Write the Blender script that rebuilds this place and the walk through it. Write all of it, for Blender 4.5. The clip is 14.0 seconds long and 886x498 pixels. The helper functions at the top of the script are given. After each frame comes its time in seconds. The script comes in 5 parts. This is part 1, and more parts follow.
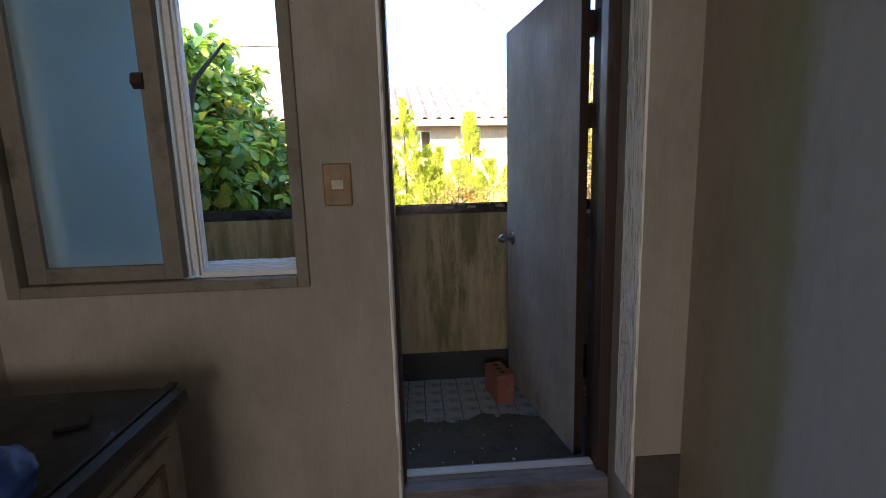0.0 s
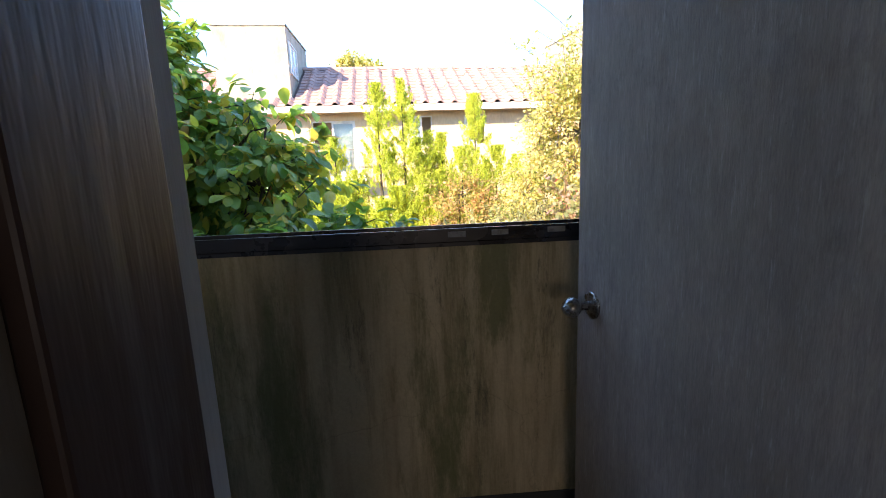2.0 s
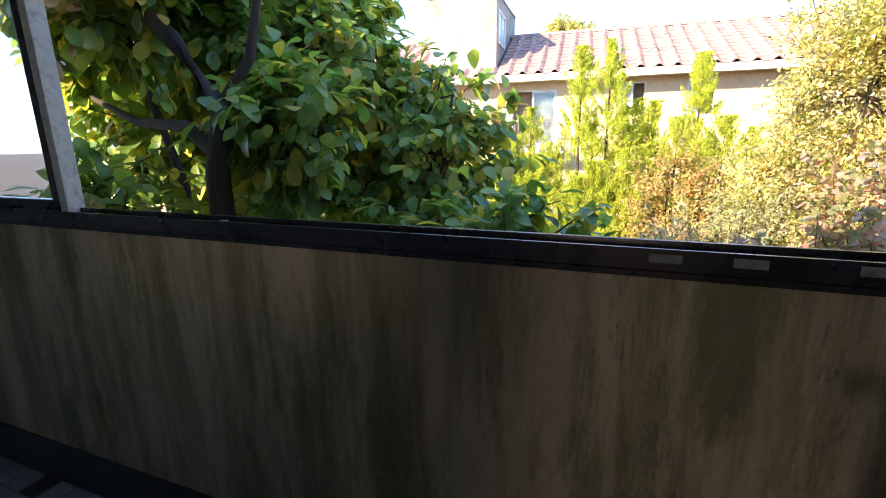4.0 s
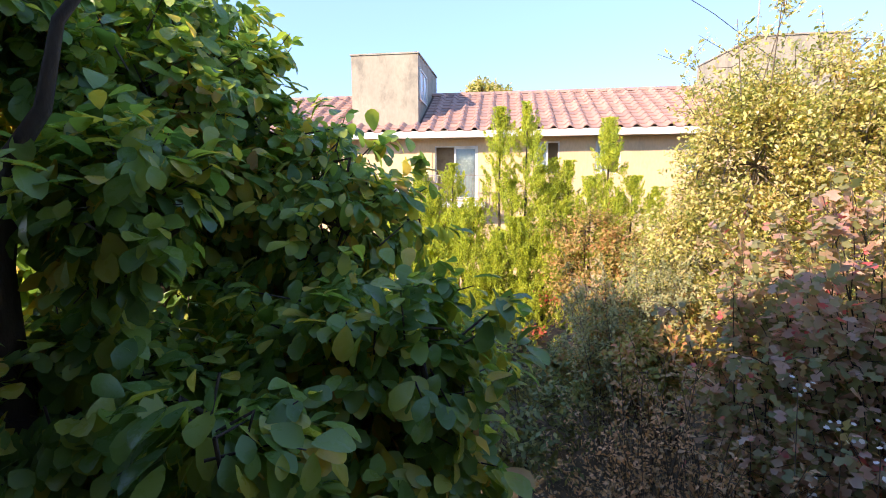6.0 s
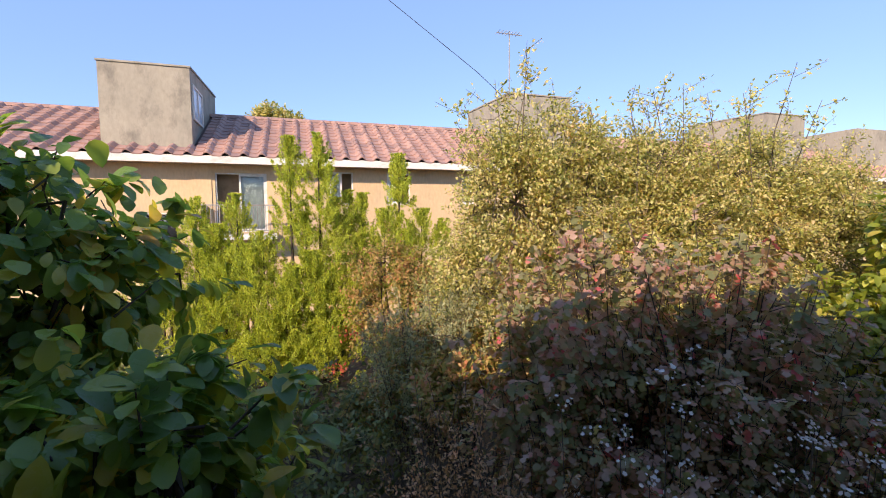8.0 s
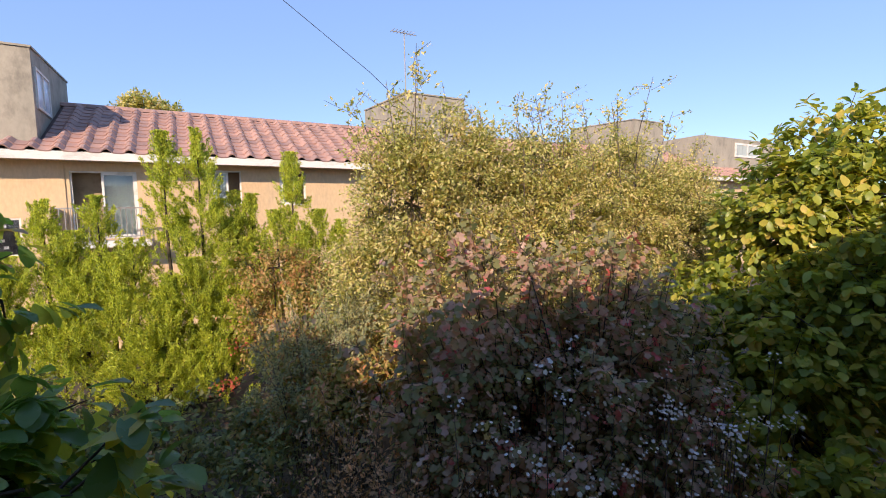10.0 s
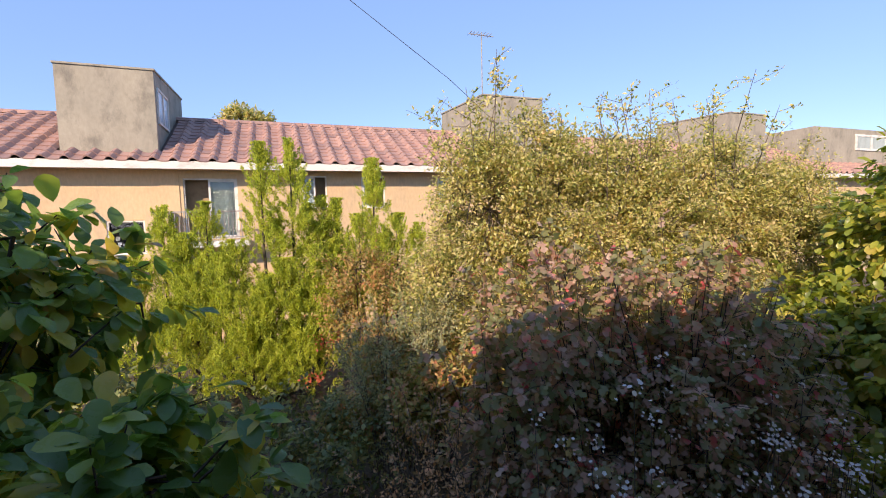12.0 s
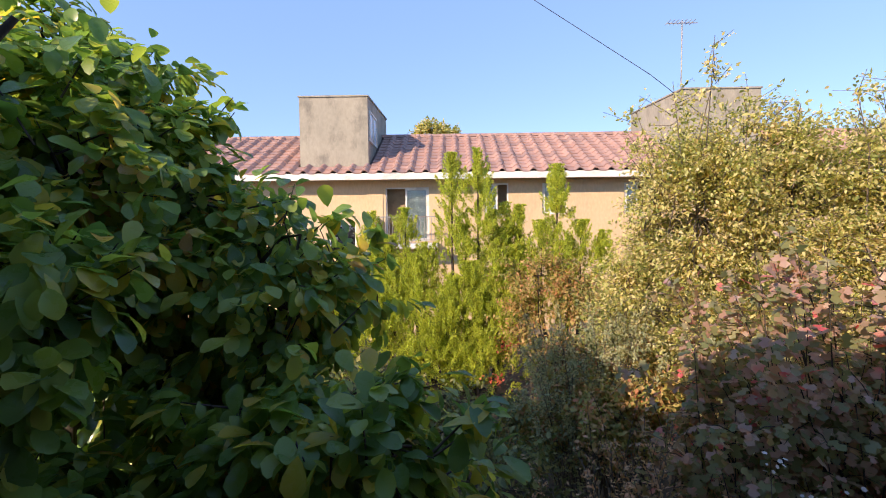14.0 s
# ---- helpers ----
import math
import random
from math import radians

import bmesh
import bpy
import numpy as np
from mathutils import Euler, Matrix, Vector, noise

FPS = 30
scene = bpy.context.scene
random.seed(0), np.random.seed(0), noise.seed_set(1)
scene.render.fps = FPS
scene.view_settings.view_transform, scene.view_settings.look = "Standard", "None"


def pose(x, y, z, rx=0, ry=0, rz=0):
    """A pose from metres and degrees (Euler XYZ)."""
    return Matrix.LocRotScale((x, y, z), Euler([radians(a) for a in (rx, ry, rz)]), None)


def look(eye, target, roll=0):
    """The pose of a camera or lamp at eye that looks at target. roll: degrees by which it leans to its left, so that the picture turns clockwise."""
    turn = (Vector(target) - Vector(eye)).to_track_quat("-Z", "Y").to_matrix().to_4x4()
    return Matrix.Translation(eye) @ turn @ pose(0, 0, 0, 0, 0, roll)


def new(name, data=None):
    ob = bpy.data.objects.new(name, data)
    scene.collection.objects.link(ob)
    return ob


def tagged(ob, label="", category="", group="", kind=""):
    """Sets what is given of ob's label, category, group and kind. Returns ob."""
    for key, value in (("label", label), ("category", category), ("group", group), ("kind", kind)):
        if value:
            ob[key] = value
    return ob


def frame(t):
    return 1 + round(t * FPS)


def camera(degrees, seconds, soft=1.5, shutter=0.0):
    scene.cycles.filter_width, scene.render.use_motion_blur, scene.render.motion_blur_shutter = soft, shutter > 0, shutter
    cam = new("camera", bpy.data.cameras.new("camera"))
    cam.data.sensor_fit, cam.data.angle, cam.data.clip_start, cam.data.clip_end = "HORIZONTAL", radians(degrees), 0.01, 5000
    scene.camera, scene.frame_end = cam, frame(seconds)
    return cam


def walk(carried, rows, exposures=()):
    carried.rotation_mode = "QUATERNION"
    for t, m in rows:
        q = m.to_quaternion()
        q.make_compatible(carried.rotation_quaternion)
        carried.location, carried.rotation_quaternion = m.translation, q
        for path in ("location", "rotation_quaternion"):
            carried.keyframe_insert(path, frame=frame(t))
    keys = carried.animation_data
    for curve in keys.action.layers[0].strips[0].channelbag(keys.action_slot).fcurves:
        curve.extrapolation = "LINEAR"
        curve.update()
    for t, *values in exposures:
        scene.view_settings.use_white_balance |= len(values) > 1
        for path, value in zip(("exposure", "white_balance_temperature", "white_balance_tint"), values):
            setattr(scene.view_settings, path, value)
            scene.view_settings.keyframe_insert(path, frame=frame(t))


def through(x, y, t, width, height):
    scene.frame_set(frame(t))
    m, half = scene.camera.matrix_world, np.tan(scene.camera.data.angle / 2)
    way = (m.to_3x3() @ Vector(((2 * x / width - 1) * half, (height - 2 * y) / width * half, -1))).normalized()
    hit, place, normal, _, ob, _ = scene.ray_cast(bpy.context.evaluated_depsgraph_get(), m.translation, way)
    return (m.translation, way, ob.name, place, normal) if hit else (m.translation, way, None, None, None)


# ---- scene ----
cam = camera(89.6, 14.0, soft=1.0)
PATH = [
    (0, (0.084, 0.100, 1.299), (0.204, 2.071, 0.984), -1.7),
    (0.5, (0.120, 0.465, 1.291), (0.237, 2.438, 0.985), -2.0),
    (1, (0.135, 0.835, 1.323), (0.270, 2.806, 1.010), -2.3),
    (1.5, (0.123, 1.178, 1.332), (0.303, 3.141, 0.993), -2.6),
    (2, (0.179, 1.438, 1.327), (0.282, 3.401, 0.961), -2.3),
    (2.5, (0.302, 1.703, 1.343), (0.165, 3.657, 0.935), -1.8),
    (3, (0.308, 1.804, 1.334), (-0.157, 3.696, 0.879), -1.3),
    (3.2, (0.287, 1.829, 1.324), (-0.307, 3.677, 0.844), -0.8),
    (5.3, (0.168, 2.217, 1.392), (-0.580, 4.036, 1.028), -0.4),
    (5.5, (0.189, 2.316, 1.408), (-0.480, 4.173, 1.080), -0.3),
    (6, (0.207, 2.510, 1.473), (-0.207, 4.450, 1.219), -0.1),
    (6.5, (0.148, 2.680, 1.545), (-0.015, 4.664, 1.350), -0.2),
    (7, (0.124, 2.730, 1.579), (0.199, 4.722, 1.411), -0.2),
    (7.5, (0.224, 2.745, 1.601), (0.495, 4.721, 1.455), -0.1),
    (8, (0.286, 2.745, 1.607), (0.748, 4.686, 1.469), -0.4),
    (8.5, (0.323, 2.745, 1.620), (0.975, 4.630, 1.482), -0.9),
    (9, (0.362, 2.745, 1.622), (1.180, 4.565, 1.473), -1.3),
    (9.2, (0.378, 2.745, 1.611), (1.251, 4.538, 1.463), -1.4),
    (11.3, (0.425, 2.745, 1.783), (1.168, 4.595, 1.610), -1.6),
    (11.5, (0.424, 2.745, 1.780), (1.115, 4.615, 1.615), -1.6),
    (12, (0.340, 2.745, 1.760), (0.899, 4.660, 1.614), -1.4),
    (12.5, (0.287, 2.745, 1.755), (0.688, 4.700, 1.626), -1.2),
    (13, (0.227, 2.745, 1.773), (0.431, 4.731, 1.650), -1.2),
    (13.5, (0.168, 2.745, 1.766), (0.161, 4.742, 1.650), -1.1),
    (14, (0.092, 2.745, 1.754), (-0.105, 4.732, 1.651), -0.6),
]
walk(cam, [(t, look(eye, target, roll)) for t, eye, target, roll in PATH],
     [(0.0, 3.45, 6900, 15), (1.0, 3.35, 6900, 15), (1.5, 3.1, 6900, 16), (2.0, 3.05, 6900, 16), (3.0, 3.0, 7000, 18), (5.5, 2.55, 7000, 20), (6.5, 1.9, 7000, 22), (7.5, 1.6, 7000, 22), (9.0, 1.42, 7000, 22), (11.5, 1.42, 7000, 22), (13.0, 1.55, 7000, 22), (14.0, 1.6, 7000, 22)])

# ---- light ----
SUN_ELEVATION, SUN_AZIMUTH = 28.0, 220.0
world = bpy.data.worlds.new("sky")
scene.world = world
world.use_nodes = True
sky = world.node_tree.nodes.new("ShaderNodeTexSky")
sky.sky_type, sky.sun_disc = "NISHITA", False
sky.sun_elevation, sky.sun_rotation = radians(SUN_ELEVATION), radians(SUN_AZIMUTH)
sky.air_density, sky.dust_density, sky.ozone_density = 0.8, 0.02, 3.0
haze = world.node_tree.nodes.new("ShaderNodeMix")
haze.data_type = "RGBA"
haze.inputs[0].default_value, haze.inputs[7].default_value = 0.72, (0.60, 1.16, 2.25, 1)
world.node_tree.links.new(sky.outputs[0], haze.inputs[6])
world.node_tree.links.new(haze.outputs[2], world.node_tree.nodes["Background"].inputs[0])
world.node_tree.nodes["Background"].inputs[1].default_value = 0.15
sun = new("sun", bpy.data.lights.new("sun", "SUN"))
sun.data.energy, sun.data.angle, sun.data.color = 2.5, radians(0.6), (1.0, 0.86, 0.65)
_el, _az = radians(SUN_ELEVATION), radians(SUN_AZIMUTH)
sun.matrix_world = look((math.sin(_az) * math.cos(_el) * 40, math.cos(_az) * math.cos(_el) * 40, math.sin(_el) * 40), (0, 0, 0))

# Fill lamp that brightens the room, set in an added, unseen opening.
room_fill_light = new("room_fill_light", bpy.data.lights.new("room_fill_light", "AREA"))
room_fill_light.data.shape, room_fill_light.data.size, room_fill_light.data.size_y = "RECTANGLE", 1.1, 1.0
room_fill_light.data.energy, room_fill_light.data.color = 2.7, (1.0, 0.97, 0.92)
room_fill_light.matrix_world = pose(-0.2, -2.66, 1.45, 90, 0, 0)


# ---- materials ----
class Nodes:
    """A small builder for one node material."""

    def __init__(self, name):
        self.m = bpy.data.materials.new(name)
        self.m.use_nodes = True
        self.t = self.m.node_tree
        self.b = self.t.nodes["Principled BSDF"]
        self.out = self.t.nodes["Material Output"]
        self.co = self.t.nodes.new("ShaderNodeTexCoord").outputs["Object"]

    def link(self, a, b):
        self.t.links.new(a, b)

    def noise(self, scale, detail=4, stretch=(1, 1, 1), rough=0.6, co=None):
        mp = self.t.nodes.new("ShaderNodeMapping")
        mp.inputs["Scale"].default_value = stretch
        self.link(co or self.co, mp.inputs[0])
        n = self.t.nodes.new("ShaderNodeTexNoise")
        n.inputs["Scale"].default_value, n.inputs["Detail"].default_value, n.inputs["Roughness"].default_value = scale, detail, rough
        self.link(mp.outputs[0], n.inputs["Vector"])
        return n.outputs[0]

    def ramp(self, fac, stops):
        r = self.t.nodes.new("ShaderNodeValToRGB")
        e = r.color_ramp.elements
        while len(e) < len(stops):
            e.new(0.5)
        for k, (p, c) in zip(e, stops):
            k.position = p
            k.color = (*c, 1) if isinstance(c, tuple) else (c, c, c, 1)
        self.link(fac, r.inputs[0])
        return r.outputs[0]

    def mix(self, fac, a, b, mode="MIX"):
        n = self.t.nodes.new("ShaderNodeMix")
        n.data_type, n.blend_type = "RGBA", mode
        for v, s in ((fac, n.inputs[0]), (a, n.inputs[6]), (b, n.inputs[7])):
            if isinstance(v, (int, float)):
                s.default_value = v
            elif isinstance(v, tuple):
                s.default_value = (*v, 1)
            else:
                self.link(v, s)
        return n.outputs[2]

    def bump(self, height, strength=0.3, dist=0.01):
        n = self.t.nodes.new("ShaderNodeBump")
        n.inputs["Strength"].default_value, n.inputs["Distance"].default_value = strength, dist
        self.link(height, n.inputs["Height"])
        self.link(n.outputs[0], self.b.inputs["Normal"])

    def done(self, colour, rough=0.8, metal=0.0):
        for v, k in ((colour, "Base Color"), (rough, "Roughness")):
            if isinstance(v, tuple):
                self.b.inputs[k].default_value = (*v, 1)
            elif isinstance(v, (int, float)):
                self.b.inputs[k].default_value = v
            else:
                self.link(v, self.b.inputs[k])
        self.b.inputs["Metallic"].default_value = metal
        return self.m


def worn(name, a, b, stain, scale=3.0, stretch=(1, 1, 1), rough=0.85, stain_at=(0.5, 0.7), grain=60, bump=0.25, metal=0.0, dist=0.004):
    """Two tones of one surface, a stain with a shape of its own, and a fine grain."""
    n = Nodes(name)
    tone = n.mix(n.ramp(n.noise(scale, 5, stretch), [(0.35, 0.0), (0.68, 1.0)]), a, b)
    mark = n.ramp(n.noise(scale * 1.7, 6, stretch, 0.7), [(stain_at[0], 0.0), (stain_at[1], 1.0)])
    fine = n.noise(grain, 3, stretch)
    col = n.mix(mark, tone, stain)
    col = n.mix(0.35, col, n.ramp(fine, [(0.3, 0.55), (0.7, 1.0)]), "MULTIPLY")
    n.bump(fine, bump, dist)
    return n.done(col, n.ramp(n.noise(scale * 2, 4), [(0.3, max(rough - 0.12, 0.05)), (0.7, min(rough + 0.1, 1.0))]), metal)


def plaster_material():
    n = Nodes("grimy_wallpaper")
    tone = n.mix(n.ramp(n.noise(1.3, 5, (1, 1, 0.5)), [(0.3, 0.0), (0.7, 1.0)]), (0.46, 0.415, 0.37), (0.36, 0.325, 0.29))
    tone = n.mix(n.ramp(n.noise(2.4, 6, (1, 1, 0.35), 0.7), [(0.52, 0.0), (0.75, 0.8)]), tone, (0.26, 0.23, 0.185))
    tone = n.mix(n.ramp(n.noise(3.0, 4), [(0.58, 0.0), (0.72, 0.6)]), tone, (0.33, 0.32, 0.26))
    tone = n.mix(n.ramp(n.noise(0.9, 7, (1, 1, 0.6), 0.75), [(0.5, 0.0), (0.7, 0.7)]), tone, (0.23, 0.205, 0.175))
    tone = n.mix(n.ramp(n.noise(45, 3, (1, 1, 0.8), 0.7), [(0.70, 0.0), (0.74, 0.8)]), tone, (0.13, 0.11, 0.09))
    fine = n.noise(26, 4, (9, 9, 0.5))
    col = n.mix(0.4, tone, n.ramp(fine, [(0.3, 0.7), (0.7, 1.0)]), "MULTIPLY")
    n.bump(fine, 0.25, 0.002)
    return n.done(col, 0.75)


def parapet_material():
    """Painted cement with green and black streaks that run down from the rail."""
    n = Nodes("stained_cement")
    base = n.mix(n.ramp(n.noise(1.3, 6, (1, 1, 0.7)), [(0.36, 0.0), (0.62, 1.0)]), (0.55, 0.43, 0.27), (0.41, 0.315, 0.195))
    streak = n.ramp(n.noise(7.0, 7, (1, 1, 0.09), 0.72), [(0.46, 0.0), (0.60, 0.85)])
    col = n.mix(streak, base, (0.22, 0.175, 0.09))
    green = n.ramp(n.noise(2.6, 7, (1.5, 1, 0.35), 0.78), [(0.50, 0.0), (0.62, 0.85)])
    col = n.mix(green, col, (0.15, 0.145, 0.062))
    rust = n.ramp(n.noise(3.3, 5, (1.5, 1, 0.1), 0.6), [(0.56, 0.0), (0.68, 0.6)])
    col = n.mix(rust, col, (0.27, 0.165, 0.085))
    black = n.ramp(n.noise(10, 8, (1, 1, 0.2), 0.85), [(0.57, 0.0), (0.68, 0.8)])
    col = n.mix(black, col, (0.07, 0.065, 0.045))
    chip = n.ramp(n.noise(22, 7, (1, 1, 0.9), 0.8), [(0.70, 0.0), (0.715, 0.8)])
    col = n.mix(chip, col, (0.52, 0.48, 0.40))
    crack = n.t.nodes.new("ShaderNodeTexVoronoi")
    crack.feature = "DISTANCE_TO_EDGE"
    crack.inputs["Scale"].default_value = 1.7
    warp = n.t.nodes.new("ShaderNodeMixRGB")
    warp.inputs[0].default_value = 0.22
    n.link(n.co, warp.inputs[1])
    wn = n.t.nodes.new("ShaderNodeTexNoise")
    wn.inputs["Scale"].default_value, wn.inputs["Detail"].default_value = 4.0, 6
    n.link(n.co, wn.inputs["Vector"])
    n.link(wn.outputs["Color"], warp.inputs[2])
    n.link(warp.outputs[0], crack.inputs["Vector"])
    col = n.mix(n.ramp(crack.outputs["Distance"], [(0.0, 0.28), (0.004, 0.0)]), col, (0.09, 0.08, 0.05))
    fine = n.noise(110, 4)
    col = n.mix(0.35, col, n.ramp(fine, [(0.3, 0.6), (0.7, 1.0)]), "MULTIPLY")
    n.bump(n.noise(30, 7), 0.35, 0.008)
    return n.done(col, 0.9)


def door_material():
    """Greyed veneer: bleached and dark streaks along the grain, damp blotches and scratches."""
    n = Nodes("weathered_door_veneer")
    base = n.mix(n.ramp(n.noise(1.6, 6, (1, 1, 0.5), 0.65), [(0.40, 0.0), (0.60, 1.0)]), (0.48, 0.42, 0.385), (0.28, 0.235, 0.21))
    warm = n.ramp(n.noise(1.1, 4, (1, 1, 0.6)), [(0.5, 0.0), (0.72, 0.6)])
    col = n.mix(warm, base, (0.40, 0.31, 0.24))
    streak = n.ramp(n.noise(60, 6, (1, 1, 0.10), 0.8), [(0.46, 0.0), (0.62, 0.55)])
    col = n.mix(streak, col, (0.25, 0.215, 0.205))
    pale = n.ramp(n.noise(75, 6, (1, 1, 0.13), 0.75), [(0.56, 0.0), (0.68, 0.55)])
    col = n.mix(pale, col, (0.58, 0.54, 0.52))
    blot = n.ramp(n.noise(4.5, 8, (1, 1, 0.4), 0.85), [(0.55, 0.0), (0.68, 0.7)])
    col = n.mix(blot, col, (0.19, 0.16, 0.155))
    speck = n.ramp(n.noise(70, 5, (1, 1, 0.3), 0.8), [(0.67, 0.0), (0.71, 0.9)])
    col = n.mix(speck, col, (0.06, 0.045, 0.04))
    fine = n.noise(170, 4, (2, 2, 0.25))
    col = n.mix(0.55, col, n.ramp(fine, [(0.3, 0.55), (0.7, 1.0)]), "MULTIPLY")
    n.bump(fine, 0.4, 0.002)
    return n.done(col, n.ramp(n.noise(5, 4), [(0.3, 0.5), (0.7, 0.75)]))


def jamb_plaster_material():
    n = Nodes("ribbed_white_plaster")
    fine = n.noise(150, 4, (1.5, 1.5, 0.05))
    col = n.mix(n.ramp(n.noise(4, 6, (1, 1, 0.5)), [(0.4, 0.0), (0.7, 1.0)]), (0.88, 0.88, 0.87), (0.78, 0.775, 0.76))
    col = n.mix(n.ramp(fine, [(0.38, 1.0), (0.50, 0.0)]), col, (0.42, 0.40, 0.385))
    n.bump(fine, 0.5, 0.004)
    return n.done(col, 0.85)


def leaf_material(name, stops, gloss=0.45, through=0.35, clump=0.8):
    """Foliage: its colour differs leaf by leaf and clump by clump."""
    n = Nodes(name)
    geo = n.t.nodes.new("ShaderNodeNewGeometry")
    big = n.noise(clump, 3)
    add = n.t.nodes.new("ShaderNodeMath")
    add.operation = "MULTIPLY_ADD"
    n.link(geo.outputs["Random Per Island"], add.inputs[0])
    add.inputs[1].default_value = 0.85
    sub = n.t.nodes.new("ShaderNodeMath")
    sub.operation = "MULTIPLY_ADD"
    n.link(big, sub.inputs[0])
    sub.inputs[1].default_value, sub.inputs[2].default_value = 0.9, -0.38
    n.link(sub.outputs[0], add.inputs[2])
    col = n.ramp(add.outputs[0], stops)
    n.done(col, n.ramp(n.noise(14, 3), [(0.3, max(gloss - 0.15, 0.1)), (0.7, gloss + 0.15)]))
    tr = n.t.nodes.new("ShaderNodeBsdfTranslucent")
    n.link(n.mix(1.0, col, (1.5, 1.45, 0.7), "MULTIPLY"), tr.inputs[0])
    mx = n.t.nodes.new("ShaderNodeMixShader")
    mx.inputs[0].default_value = through
    n.link(n.b.outputs[0], mx.inputs[1])
    n.link(tr.outputs[0], mx.inputs[2])
    n.link(mx.outputs[0], n.out.inputs[0])
    return n.m


def tile_material():
    n = Nodes("weathered_clay_tile")
    info = n.t.nodes.new("ShaderNodeObjectInfo")
    geo = n.t.nodes.new("ShaderNodeNewGeometry")
    mixr = n.t.nodes.new("ShaderNodeMath")
    mixr.operation = "FRACT"
    add = n.t.nodes.new("ShaderNodeMath")
    n.link(info.outputs["Random"], add.inputs[0])
    n.link(geo.outputs["Random Per Island"], add.inputs[1])
    n.link(add.outputs[0], mixr.inputs[0])
    col = n.ramp(mixr.outputs[0], [(0.0, (0.34, 0.20, 0.165)), (0.5, (0.43, 0.26, 0.21)), (1.0, (0.27, 0.17, 0.15))])
    col = n.mix(n.ramp(n.noise(2.5, 6, rough=0.75), [(0.48, 0.0), (0.7, 0.75)]), col, (0.30, 0.215, 0.195))
    n.bump(n.noise(40, 4), 0.3, 0.006)
    return n.done(col, 0.8)


def glass(name, colour, rough):
    n = Nodes(name)
    n.b.inputs["Transmission Weight"].default_value = 1.0
    n.b.inputs["IOR"].default_value = 1.45
    if rough > 0.1:
        n.bump(n.noise(220, 3), 0.12, 0.001)
    return n.done(colour, rough)


def side_wall_material():
    n = Nodes("banded_side_wall")
    # Tone follows y: grey-blue, then olive, then brown towards the doorway corner.
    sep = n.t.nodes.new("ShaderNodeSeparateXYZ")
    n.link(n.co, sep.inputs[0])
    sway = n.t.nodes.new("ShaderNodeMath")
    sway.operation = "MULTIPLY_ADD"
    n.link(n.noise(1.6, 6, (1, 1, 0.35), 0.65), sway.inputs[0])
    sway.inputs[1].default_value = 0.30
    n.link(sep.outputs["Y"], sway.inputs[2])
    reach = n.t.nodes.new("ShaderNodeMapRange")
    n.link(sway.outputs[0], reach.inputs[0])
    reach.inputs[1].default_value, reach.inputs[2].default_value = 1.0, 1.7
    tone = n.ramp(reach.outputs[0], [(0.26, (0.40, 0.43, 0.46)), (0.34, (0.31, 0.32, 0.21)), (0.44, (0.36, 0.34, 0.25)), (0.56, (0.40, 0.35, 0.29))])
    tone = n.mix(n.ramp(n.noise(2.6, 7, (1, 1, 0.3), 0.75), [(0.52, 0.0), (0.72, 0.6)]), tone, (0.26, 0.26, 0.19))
    fine = n.noise(40, 5, (1, 1, 0.3))
    col = n.mix(0.35, tone, n.ramp(fine, [(0.3, 0.65), (0.7, 1.0)]), "MULTIPLY")
    n.bump(fine, 0.2, 0.003)
    return n.done(col, 0.72)


